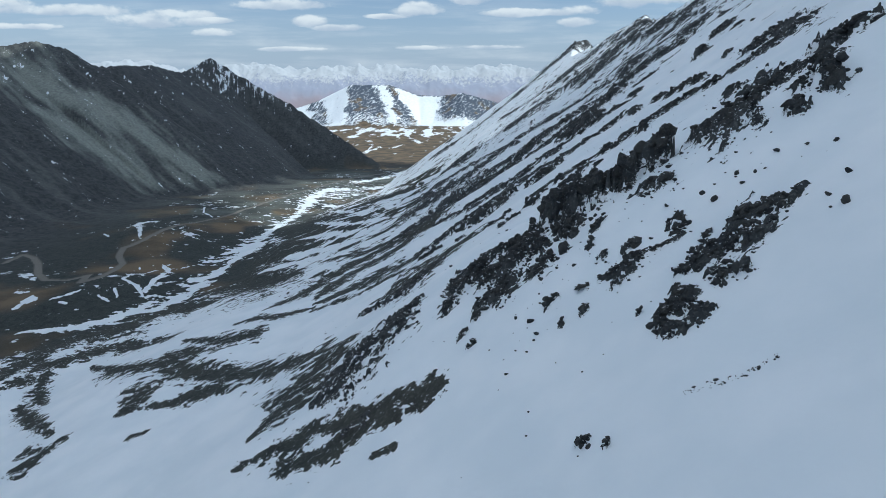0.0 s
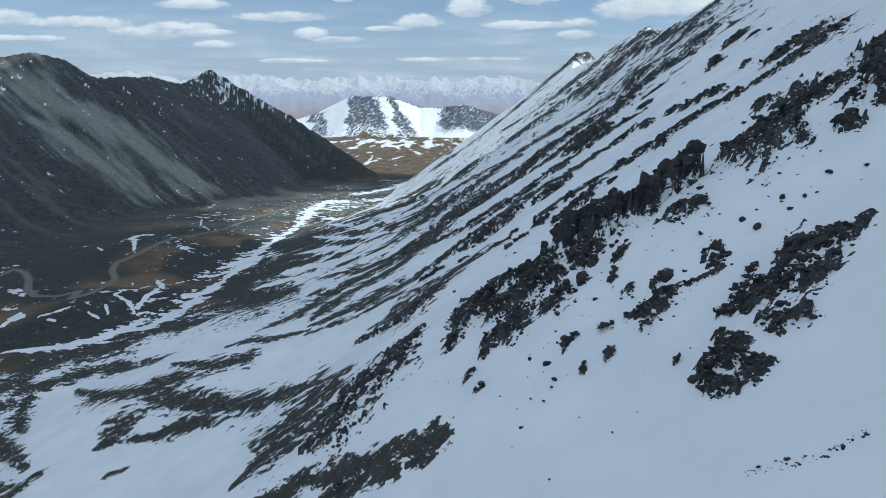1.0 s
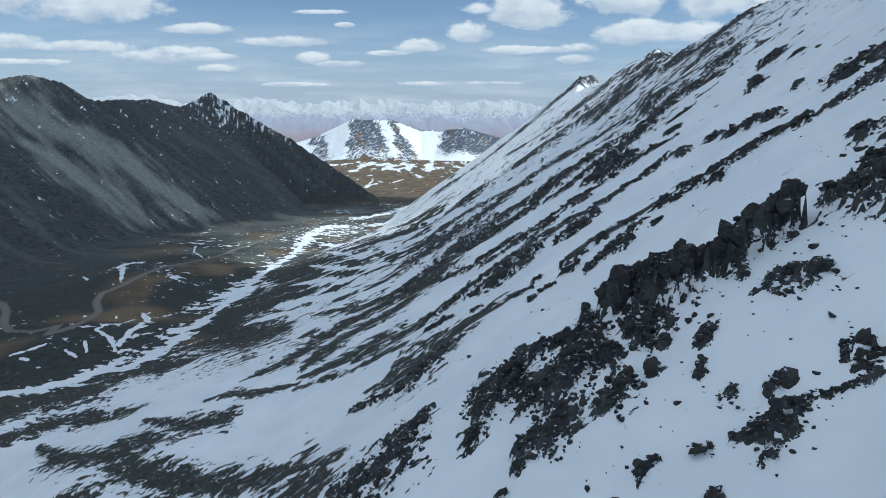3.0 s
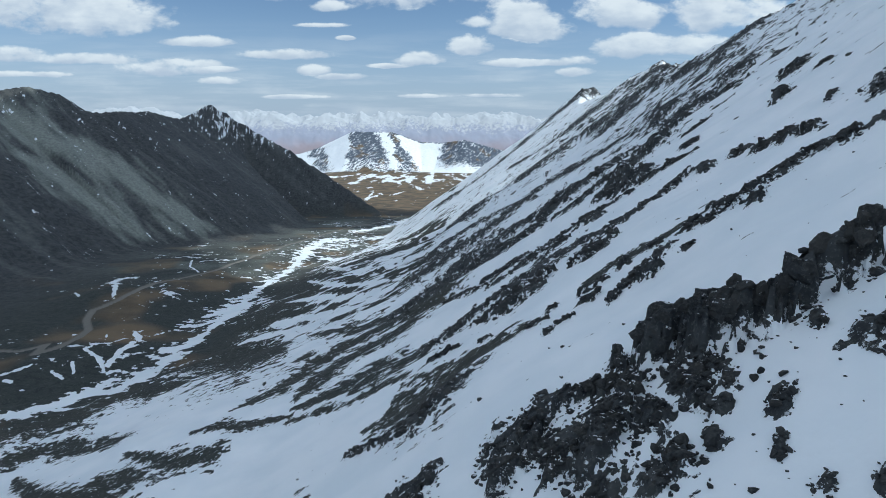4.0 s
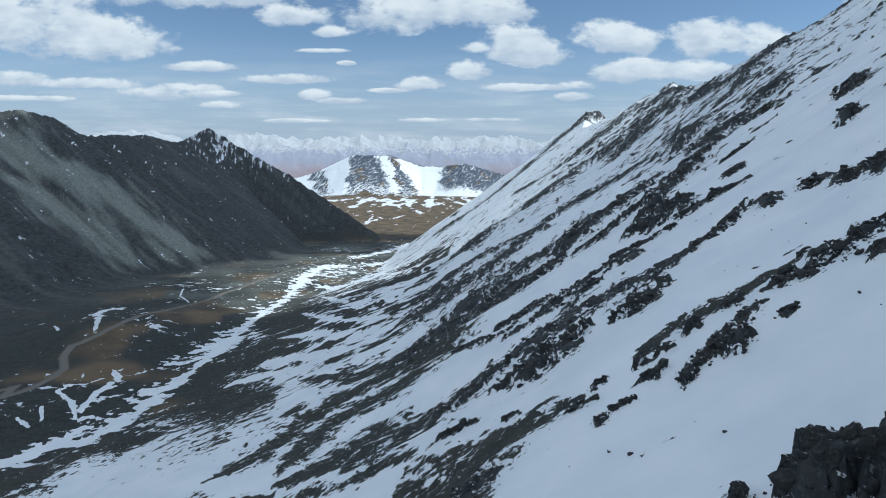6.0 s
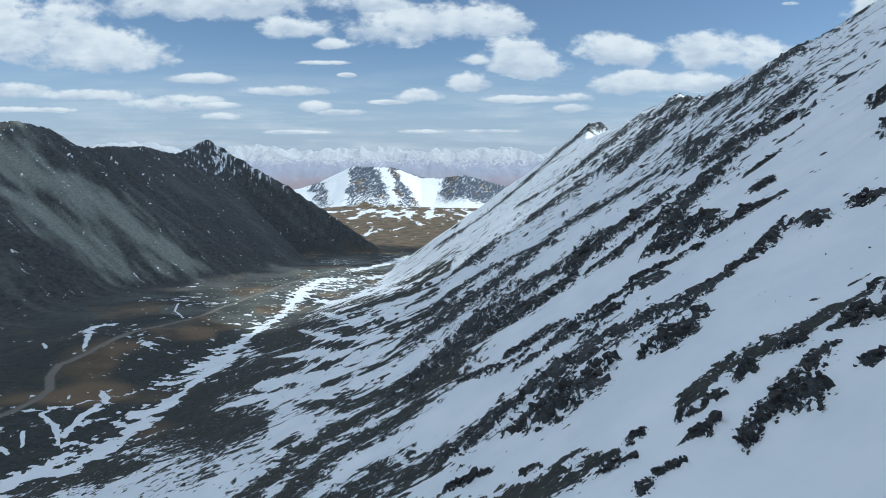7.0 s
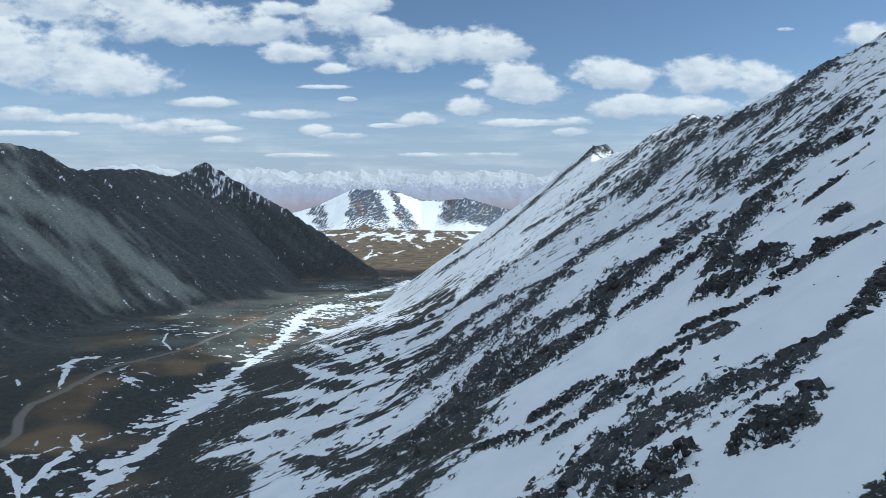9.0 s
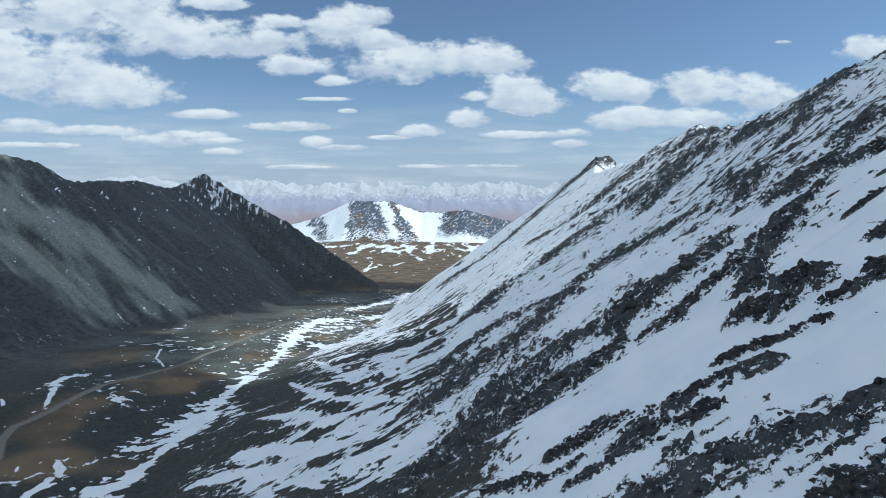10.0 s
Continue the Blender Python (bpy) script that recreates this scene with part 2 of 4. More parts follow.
rib([(39.5, 210.7, 1.1), (37.7, 213.1, 2.3), (34.6, 215.4, 2.4), (31.7, 218.8, 2.5), (28.6, 219, 2.7), (25.1, 218.1, 4.9), (21.4, 217.5, 5.7), (18.4, 216.6, 3.4), (15.3, 214.8, 1.9), (11.9, 215.1, 1.5), (8.5, 216, 0.9)], 0.8)
rib([(22.2, 226.3, 0.8), (20.2, 227.9, 1.9), (17.5, 230.6, 3.8), (14.4, 230.6, 2.9), (11.3, 230, 3.1), (8.4, 231.3, 1.7)], 0.8)
rib([(12.5, 221.8, 1), (6.9, 222.3, 1.4), (3.6, 225.9, 2.7), (-0.9, 231, 1.9), (-3.8, 233.5, 0.7)], 0.8)
rib([(65.2, 292.3, 5.3), (60.8, 296.5, 8.1), (52.4, 291, 7.8), (47.6, 295, 16.2), (40.7, 293, 14.3), (34.6, 287.5, 7.4)], 2.4)
rib([(30.8, 297.3, 5.7), (25.1, 301.3, 10.5), (18.2, 299.4, 14.6), (9.5, 294.9, 16.6), (2.9, 291.8, 13.7), (-4, 278.2, 13.5), (-8.5, 272.2, 13.8), (-12.7, 268.4, 9.7)], 2.4)
rib([(33.8, 271.7, 1.6), (28.9, 266.1, 4.1), (23.8, 267, 5), (19.7, 260.4, 2)], 1.4)
rib([(20.7, 271.4, 6.5), (14.2, 265.9, 8.3), (9.3, 268.7, 7.6), (3.2, 262.8, 6), (-3.4, 262.1, 4.5)], 1.4)
rib([(35, 370, 5), (24.4, 352, 11.9), (19.4, 345.8, 12.3), (10.4, 338, 12), (0.7, 341.9, 14.2), (-7.6, 335.8, 15.5), (-13.4, 328.9, 12.8)], 1.4)
rib([(39.5, 364.2, 6), (30.3, 376, 5.1), (17.3, 384.6, 6.8), (5.3, 384.9, 7.9), (-10.7, 370.1, 7.9)], 1.4)
rib([(33.4, 490.5, 10.3), (24.8, 488.3, 15.9), (13.3, 466.5, 13.2), (3.7, 462.2, 5.7)], 1.4)
rib([(122.5, 315.7, 8), (120.7, 319.5, 10), (114.8, 314.2, 3.4), (109.2, 306.7, 0.7)], 2.2)
rib([(104.8, 284.8, 8.9), (102.8, 287.3, 5.5)], 2.2)
rib([(105.3, 354, 7.7), (99.9, 349.1, 16), (104.8, 368.7, 4.1), (116.8, 401.7, 1.8)], 2.2)
rib([(98, 302.3, 6.4), (96, 306.3, 7.8), (91.4, 307, 8.9), (88.7, 308.2, 6.4), (86, 305.1, 1.5)], 2.2)
rib([(138.8, 466.9, 7.1), (138.5, 493.1, 24.2), (128.5, 492.8, 18.4), (114.7, 471.9, 15.7), (106.5, 466.2, 13.8), (98.4, 450.7, 11.8), (91.7, 448, 8.5)], 1.6)
rib([(114.7, 498.9, 10.5), (104.9, 490.9, 16.4), (99.6, 497.6, 11.7)], 1.6)
rib([(175.5, 412.3, 10.8), (166.1, 409.3, 14.5), (159.9, 411.6, 11.7), (148.8, 405.3, 15.5), (148.5, 424, 9.9), (145.4, 439.6, 13.4), (138.9, 443.7, 9.3)], 1.6)
rib([(150.6, 393.4, 4.1), (138.8, 382.9, 5), (132.1, 379, 5.3), (123.8, 376, 3.8)], 1.6)
rib([(163.6, 538.1, 4.9), (169.9, 572.7, 13.4), (158.6, 563.7, 10)], 1.6)
rib([(157.7, 606.8, 11.3), (146, 610.6, 11.3), (126.8, 603.9, 8.3), (108.1, 598, 8.1), (80.8, 589, 7.8), (58.6, 610.7, 8.1)], 1.0)
rib([(89.5, 505.7, 11.3), (81.3, 503, 11.3), (73.9, 500.4, 11.9), (63.5, 499.5, 10), (48.4, 490.4, 8)], 1.0)
rib([(86.5, 375.7, 9), (79.8, 386.1, 12.3), (68.7, 388.8, 12.3), (56.7, 389, 8.8), (45.2, 380.5, 6.1)], 1.0)
rib([(76.5, 309.7, 3.1), (70.9, 309.3, 6), (67.1, 308.2, 2.8)], 1.0)
rib([(69, 234.4, 1.4), (68, 234.8, 1.7)], 1.0)
rib([(84.1, 254.2, 1.7), (79.9, 254.6, 1.6), (74.9, 253.2, 1.1)], 1.0)
rib([(106.5, 307.5, 2.4), (99.8, 305.9, 3.1)], 1.0)
rib([(189.4, 922.1, 5.4), (178.7, 928.2, 17.3), (165.9, 935.7, 13.7), (146.2, 927.3, 13.5), (112, 893.4, 12.8), (82.6, 827.4, 11.7), (59.6, 789.8, 11), (39.9, 769, 14.3), (17, 782.5, 14.5), (-1, 782.4, 14.6)], 1.2)
rib([(40.5, 188.1, 1.4), (37, 190, 3.5), (33.2, 190.1, 4.9), (29, 192.2, 5.8), (24.6, 194.4, 5.2), (20, 196.7, 5.7), (14.9, 197.7, 6.5), (9.3, 195.6, 5.5), (3.9, 193.6, 6.2), (-0.5, 191.1, 4.6), (-4.6, 191.3, 4.6), (-7.3, 192.5, 3.7)], 1.2)
rib([(35.4, 147.7, 0.8), (33.2, 147.2, 1.5), (31.3, 146.8, 1.6), (29.1, 146, 1.4), (26.2, 144.8, 1.8), (23.8, 142.6, 1.4), (22.6, 140.3, 0.4)], 1.2)
rib([(21.2, 183.4, 2.4), (17.4, 183.2, 5.1), (13.6, 180.3, 4.2), (9.1, 181.1, 4.9), (5.5, 181.4, 3.2), (3, 181.4, 0.9)], 2.2)
rib([(33.3, 178.3, 1.9), (31.8, 177.1, 1.2)], 2.2)
rib([(30.4, 174.2, 1.6), (27.7, 177.2, 4.2), (25.3, 177.7, 2.4), (23.3, 177, 0.7)], 2.2)
rib([(31.3, 142.4, 0.8), (29, 142.7, 1.5), (27.7, 143.3, 0.9)], 2.2)
rib([(29.5, 154.2, 1), (28.7, 154, 1.4), (27.6, 153.9, 0.8)], 2.2)
rib([(34.6, 153, 1.2), (33.6, 154, 1.5), (32.6, 154.6, 0.8)], 1.3)
rib([(44, 153.5, 1.4), (43.2, 153.7, 1)], 1.3)
rib([(40.1, 150.3, 0.9), (38.6, 151.3, 1), (37.6, 151.7, 0.6)], 1.3)
rib([(22.2, 153, 0.9), (20.5, 152.7, 0.5)], 1.3)
rib([(25.6, 152, 0.5), (23.6, 152.4, 0.9), (22.5, 152.1, 0.4)], 1.3)
rib([(22.7, 147.7, 0.8), (20.2, 147.9, 0.8), (18.4, 147.4, 0.3)], 1.3)
rib([(35.5, 140.8, 0.7), (34.6, 142.2, 0.7), (33.9, 142.8, 0.3)], 0.7)
rib([(29.4, 139.6, 0.4), (29, 139.7, 0.4)], 0.7)
rib([(16.8, 154.5, 0.9), (15.1, 154.3, 0.7)], 0.7)
rib([(14.8, 150.1, 0.5), (12.1, 150.5, 0.7), (10.7, 150.2, 0.4)], 0.7)
rib([(18, 144.2, 0.5), (16.2, 144.3, 0.7), (15, 144.9, 0.5)], 0.7)
rib([(14.3, 143.7, 0.8), (13, 143.1, 0.9)], 0.7)
rib([(5.8, 162.5, 0.7), (3.3, 163.8, 0.4)], 0.7)
rib([(0, 170.6, 0.6), (-4.1, 173.8, 0.9), (-6.7, 174.7, 1.4)], 0.7)
turf([(42.8, 153.6, 1.1), (40.8, 155, 1.3), (37.5, 154.7, 1.8), (34.9, 155.8, 1.9), (31.9, 156.5, 2), (29, 157.4, 1.7), (26.3, 157.5, 1.8), (23.1, 156.3, 1.5), (21.4, 155.4, 0.7)])
rib([(82.9, 209.1, 2.8), (80.3, 206.6, 2.1)], 3.2)
rib([(64.5, 161.1, 2), (64.8, 163.9, 2.3)], 1.4)
rib([(64.5, 168.9, 4.1), (63.8, 174.3, 4.1), (62.4, 177.5, 2.6)], 1.4)
rib([(62.4, 182.1, 2.8), (62.1, 187.4, 2.8)], 1.4)
rib([(57.5, 189.1, 3.5), (56.3, 190, 3.5)], 1.4)
rib([(60.8, 143.6, 1.8), (58.3, 143.1, 3), (56.3, 143.9, 2.3)], 1.4)
rib([(57, 147.6, 2.7), (54.9, 147.9, 1.9), (51.5, 146.3, 1.8), (50, 145.7, 2.5), (47.6, 145.2, 1.1)], 1.4)
rib([(48.2, 148.5, 2.1), (44.8, 146.7, 2.9), (43.3, 148, 3.7), (41.6, 147.2, 1.5)], 1.4)
rib([(44.4, 138.9, 1.2), (43.6, 140.5, 1.2)], 1.4)
rib([(41.5, 147.2, 1.6), (39.3, 148.4, 1.5), (37.5, 150.4, 0.9)], 0.8)
rib([(62.3, 216.3, 4.2), (59.3, 218.6, 3.5)], 0.8)
rib([(56.6, 198.7, 0.8), (51.4, 193.5, 2.3), (47.5, 191.1, 2.1), (41.7, 188.5, 1.1)], 0.8)
rib([(71.1, 234.6, 3.1), (68.2, 233.2, 1.5)], 0.8)
rib([(101.8, 236.9, 4.5), (96.1, 232.1, 3.7)], 0.8)
rib([(93.9, 211.3, 2.9), (93.3, 207.4, 1.6)], 0.8)
rib([(80.2, 182.2, 1.2), (76.7, 179, 0.7)], 0.8)
rib([(57.7, 91, 1.3), (60.4, 99.1, 4.9), (54.3, 92.3, 1.6)], 3.0)
rib([(52.2, 89.2, 0.9), (50.5, 87.3, 1.4), (50.1, 84.2, 1.9), (50, 81.6, 1.1)], 3.0)
rib([(45, 101, 1.6), (42.5, 100.5, 2.8), (40.5, 100, 2.2)], 3.0)
rib([(54.9, 99.8, 2.4), (51.6, 98, 7), (51.7, 102.6, 7.8), (48.8, 98.8, 1.8)], 1.8)
rib([(48.7, 85.7, 0.9), (46.5, 85.9, 0.8)], 1.8)
rib([(46.9, 82, 0.4), (45.7, 82.8, 0.9), (44.9, 83.7, 0.4)], 1.8)
rib([(42.4, 92, 2.5), (40.9, 90.5, 3.7), (39.9, 91.3, 3.6)], 1.8)
rib([(52.7, 114.3, 2.3), (50.8, 115.6, 1.8)], 1.0)
rib([(80, 155.4, 6.5), (79.2, 162.3, 6.7), (73.8, 157.4, 2.6)], 1.0)
rib([(77.2, 139.8, 3.2), (71.7, 138.2, 7.5), (69, 138.3, 4.9), (65.6, 138.8, 4.1), (62, 140.4, 2.4)], 1.0)
rib([(47.5, 107.1, 1.2), (47.3, 100.8, 1.4)], 1.0)
rib([(35.9, 102.4, 2.2), (33.9, 102.2, 2.1)], 1.0)
rib([(32.5, 87.3, 1), (31, 88.6, 1.3), (29.5, 90.9, 1.9)], 1.0)
rib([(13.4, 51.5, 0.6), (12.4, 52, 0.5)], 0.7)
rib([(14.7, 49.5, 0.2), (14.2, 49.3, 0.2)], 0.7)
rib([(38.8, 67.8, 0.8), (37.1, 68.6, 1.7), (35.8, 70.3, 2), (34.6, 71.3, 1.6), (33.5, 71.7, 0.7)], 1.0)
rib([(34.3, 65.4, 1.8), (32.9, 66.4, 2.2), (32.2, 69.1, 2.1), (29.8, 68.5, 2.3), (28.4, 69.2, 1.2), (27.1, 69.9, 0.5)], 1.0)
rib([(31.2, 62, 0.9), (29.7, 62.1, 1.2), (28.9, 64.5, 0.9)], 1.0)
rib([(25.9, 66.9, 0.7), (26.1, 64, 1.4), (24.7, 62.4, 1.8), (23.7, 64, 1)], 1.0)
rib([(22.7, 63.2, 0.5), (23.2, 60.9, 1.2), (23.9, 58.7, 0.8)], 1.0)
rib([(26.7, 59.2, 0.7), (25.3, 59.9, 1.2)], 1.0)
rib([(31.5, 78.2, 0.6), (30.5, 79.5, 0.8), (29.3, 79.9, 0.5)], 0.9)
rib([(30.2, 77.9, 0.6), (29.3, 78.4, 0.4)], 0.9)
rib([(29.4, 77.1, 0.4), (27.8, 77.5, 0.4), (26.5, 77.7, 0.5), (25.4, 77.8, 0.7), (24.4, 78.7, 0.6)], 0.9)
rib([(24.1, 76.9, 0.8), (23, 77.4, 1.3), (21.8, 78.7, 0.8), (20.5, 79.1, 0.3)], 0.9)
rib([(19.4, 79.2, 0.3), (18, 80.1, 0.5)], 0.9)
rib([(25.6, 81, 0.5), (24.5, 80.7, 0.5), (23.7, 80.6, 0.3)], 0.9)
rib([(22.5, 82.5, 0.5), (21, 82.7, 0.4)], 0.9)
rib([(22, 75.5, 0.3), (21.2, 75.7, 0.4)], 0.9)
rib([(18.2, 75.6, 0.6), (17.3, 74.3, 0.3)], 0.9)
rib([(15.4, 75.8, 0.5), (14.9, 75.3, 0.4)], 0.6)
rib([(14.4, 81.1, 0.8), (13.8, 80.4, 0.3)], 0.6)
rib([(15.7, 81, 0.2), (14.9, 81.3, 0.2)], 0.6)
rib([(3.8, 88.6, 0.3), (2, 89, 0.7)], 0.6)
rib([(4.6, 84.5, 0.4), (3.5, 84.2, 0.3)], 0.6)
rib([(32.1, 73.4, 0.4), (31.5, 73.7, 0.4)], 0.6)
rib([(23.2, 90.8, 0.7), (22.2, 89.9, 0.9)], 0.6)
rib([(18.3, 91.5, 1), (17.9, 91.6, 0.6)], 0.6)
rib([(21.3, 86.8, 0.5), (20.4, 86.3, 0.4)], 0.6)
rib([(22.5, 67.5, 0.2), (22.1, 67.5, 0.2)], 0.6)
rib([(36.1, 101.3, 1.7), (34.6, 102.2, 1.9), (33, 102.8, 1.9), (30.5, 102.8, 2.3), (28, 102.5, 2), (25.6, 103.2, 2.4), (23.7, 105.3, 2.5), (21.7, 107.7, 2.7), (19.3, 109.8, 2.5), (17.9, 110.7, 1.8)], 7.0)
rib([(16.7, 115, 1.2), (16.5, 107, 2), (14.5, 104.2, 3.6), (12.1, 100.9, 4), (10.1, 98.7, 2.9)], 2.4)
rib([(14.6, 108.8, 1.3), (11.4, 112.7, 1.8), (7.5, 113.3, 3.4), (4.4, 110.6, 4.1), (2.6, 106.4, 3), (1.7, 103.4, 1.5)], 2.4)
rib([(15.2, 100.9, 2.3), (16.6, 98.3, 1.3)], 1.3)
rib([(16, 94.3, 1.2), (15.3, 91.2, 2.1), (13.8, 91.2, 1.4)], 1.3)
rib([(8.6, 103.1, 3.7), (7.6, 100.6, 2.8), (6, 99.2, 1.2)], 1.3)
rib([(10.4, 92.5, 1.4), (8.9, 92.7, 2.2), (6.8, 93.5, 1.4), (5.2, 93.6, 0.7)], 1.3)
rib([(2.3, 101.4, 1.5), (0.2, 100.4, 1.3)], 1.3)
rib([(22.5, 105.4, 1.1), (20.8, 101.8, 1.8), (19.1, 99, 1.2), (19.6, 96.1, 1)], 1.3)
rib([(5.6, 91, 0.6), (4.6, 91.3, 0.4)], 1.3)
rib([(21.5, 102.6, 1.2), (22.4, 99.4, 1.1), (21.5, 96.2, 0.7), (20.8, 96.5, 0.6)], 1.0)
rib([(19.1, 104.8, 1.2), (20.1, 100.9, 1.1)], 1.0)
rib([(19.1, 95.9, 0.8), (19.8, 94.5, 1.3), (20.6, 94, 0.5)], 1.0)
rib([(19.4, 101.4, 0.3), (18.6, 101.6, 0.7)], 1.0)
rib([(29.9, 98, 0.5), (29, 97.5, 0.4), (28.4, 94.8, 0.3)], 1.0)
rib([(29.5, 101.2, 0.5), (28.6, 100.3, 0.4)], 1.0)
rib([(18.5, 91.2, 0.5), (17.8, 91.8, 0.4)], 1.0)
rib([(-4.7, 116.1, 2.1), (-7.9, 112.7, 4.2), (-9.5, 106.9, 4.5), (-12.5, 106.3, 5.5), (-14, 102.4, 6.4), (-17.8, 101.5, 6.9), (-20.2, 98.9, 3.9), (-22.3, 97.5, 1.2)], 1.2)
turf([(-19.9, 117.4, 3.3), (-24.7, 116, 11.4), (-27.7, 110, 11.5), (-29.9, 102.4, 6.1), (-32.5, 99, 2.6), (-33.7, 97.7, 1.1)])
turf([(-0.2, 79.2, 1.8), (-3.5, 80.7, 2), (-7.5, 82.7, 2), (-11.6, 83.6, 2.2), (-16, 85.6, 2), (-20.7, 87.8, 3.5), (-25, 87.9, 3.6), (-28.6, 88.2, 2.1), (-33.5, 89.2, 1.5)])
turf([(-6.4, 78.3, 1.3), (-10.4, 80.4, 1.5), (-14.3, 80.4, 3.1), (-19.1, 80.7, 2.7), (-24.3, 82.1, 1.8)])
turf([(-6.2, 70.5, 0.8), (-9.1, 71.9, 0.7)])
turf([(-2.7, 77.1, 1), (-4.9, 78, 0.7)])
turf([(-1.3, 83.1, 0.9), (-4, 81.3, 0.9)])
rib([(-11.3, 82.3, 1.1), (-12, 82, 0.9)], 0.8)
rib([(-13.6, 81.6, 0.8), (-14.5, 81.5, 0.7)], 0.8)
turf([(13.3, 153.2, 1.3), (9.3, 155.2, 3.3), (4.4, 156, 4.7), (-0.5, 156.3, 7.3), (-4.2, 155, 10.3), (-8.5, 153, 13.3), (-12.4, 151.7, 10.4), (-15.9, 152.2, 4), (-18.6, 154.3, 1.1)])
rib([(0.5, 146.3, 3.1), (-2.7, 148, 2.9), (-5, 144.1, 4), (-8, 140, 4), (-11.5, 140.4, 2.6), (-16.2, 142.7, 1.1), (-20.6, 144.6, 0.8)], 1.0)
turf([(-130.7, 215.1, 1.3), (-101.9, 182.2, 5), (-87.2, 174.4, 5.2), (-70.9, 160, 5.2), (-58, 150.2, 4.8), (-46.4, 141.3, 4.5), (-37.9, 135.3, 3.8), (-29.9, 132.1, 2.1)])
turf([(-52.5, 139, 2.6), (-62.6, 143.6, 4.7), (-67.3, 141.3, 2.5), (-74.5, 143.1, 0.9)])
turf([(-80.8, 149.8, 8.4), (-81.7, 145.9, 3.5)])
turf([(-145.9, 211.1, 3.8), (-139.1, 196, 3.6), (-123.6, 177.1, 1.1)])
turf([(-136.9, 183.2, 2.9), (-115.6, 159.2, 2.9), (-102.2, 146.5, 1.4)])
turf([(-95.4, 138.3, 3.2), (-98.5, 132.5, 4.6), (-101.2, 131.4, 2.7)])
turf([(-105.6, 140.6, 2.6), (-98.2, 138.3, 1.4)])
turf([(-73.9, 177.5, 2.7), (-80.7, 179.1, 6.1), (-87.3, 181.9, 4)])
turf([(-67.8, 128, 1.1), (-72.2, 129, 1.1)])
turf([(-58.2, 179, 5.7), (-65.8, 178.6, 5), (-79.6, 191.5, 3), (-87.2, 197.5, 2)])
turf([(-101.7, 219.4, 4.7), (-115.2, 233.7, 3.1)])
turf([(-163.5, 220.1, 10.4), (-166.2, 240.4, 15.2), (-163.2, 254.4, 20.9), (-157.3, 265.6, 20.7), (-145.2, 272, 22.8), (-140.2, 289, 16.4), (-127.1, 291.1, 12.2), (-112.5, 289.3, 8.4)])
turf([(-106.6, 218.4, 3.2), (-132.4, 238, 6.1), (-143.2, 229.1, 7.1), (-152.7, 220, 7)])
turf([(-19, 123.1, 2), (-27.2, 128, 2.4), (-35.2, 132.5, 2.2)])
turf([(-154, 206.5, 5.3), (-146.4, 204, 3.8)])
turf([(-140.6, 356.1, 7.8), (-128, 345.2, 18.3), (-115.4, 341.5, 24.5), (-92.2, 312.9, 27.6), (-78.4, 300.4, 32.2), (-74.2, 307.1, 7.7)])
turf([(-144.9, 379.4, 10.5), (-123.6, 381.2, 17.9), (-106.6, 377.2, 15.6), (-93.9, 378.4, 7.9)])
turf([(-131.4, 441.5, 9.7), (-136, 487.2, 45.7), (-121.7, 495.4, 54.6), (-93.1, 450.7, 20.7), (-74.6, 412.6, 5)])
turf([(-108.5, 405.6, 18.2), (-91.7, 405.6, 17.6), (-73.3, 380.9, 5.9), (-54.5, 360.6, 2.9)])
turf([(-81.5, 373.3, 2.4), (-71.3, 363.7, 3.7), (-60.1, 347.6, 2.3)])
turf([(-66.9, 321.3, 2), (-50.1, 289.5, 7.1), (-34.2, 272.6, 9.8), (-21.1, 265.1, 11.9), (-13, 264.8, 13.4), (-4.2, 266.8, 14.6)])
turf([(-93.2, 357, 1.2), (-71.7, 333, 1.8)])
turf([(-63.3, 212.5, 2.3), (-59.1, 216.8, 5.5), (-54, 222, 5.6), (-49.4, 230.4, 7.5), (-44.2, 238.7, 8.1), (-38.3, 246.6, 6.9), (-31.2, 249.5, 5), (-23.8, 251, 7.2), (-16.2, 251.1, 9.6), (-4.2, 250.8, 11.3)])
turf([(-43.1, 203.1, 1.8), (-40.6, 209.7, 6.8), (-38.5, 218.9, 9.4), (-35.1, 227.6, 7.6), (-28.6, 229.4, 6.7), (-21.8, 230.1, 7), (-13.4, 231.6, 5.6)])
turf([(-41.9, 196.3, 1.5), (-35.5, 196.2, 4.8), (-29.9, 197, 7.4), (-22.9, 196.9, 9.4), (-15.8, 195.9, 7.8), (-10.2, 194.2, 5.6), (-4.2, 193.1, 5.8)])
turf([(-70.2, 200, 1.5), (-63.8, 199.4, 3.2), (-54.6, 193.7, 3), (-48.4, 191.8, 2.7), (-42.1, 190.7, 1.3)])
turf([(-41.3, 185.8, 1.6), (-33, 184, 2), (-25.9, 180.4, 2.1), (-17, 179.3, 2.8), (-11.8, 176.4, 1.8)])
turf([(-168.6, 286.8, 3.8), (-158.7, 293.1, 6.6), (-146.9, 297.3, 8.5), (-133.9, 300, 9), (-120.9, 303.4, 4.1)])
turf([(-50.8, 252.2, 4.5), (-53.8, 252.4, 2.8)])
drift([(-152.1, 844.7, 10.1), (-154.5, 739.5, 14.1), (-149.6, 654.2, 7.8), (-142.4, 592.3, 7.7), (-144.4, 543.1, 7.3), (-145.7, 512.3, 8), (-142.9, 479.6, 11.6), (-138.3, 446, 18.1), (-140.5, 429.2, 15.6), (-140.3, 409.1, 7.3), (-141.6, 400.3, 5.6)])
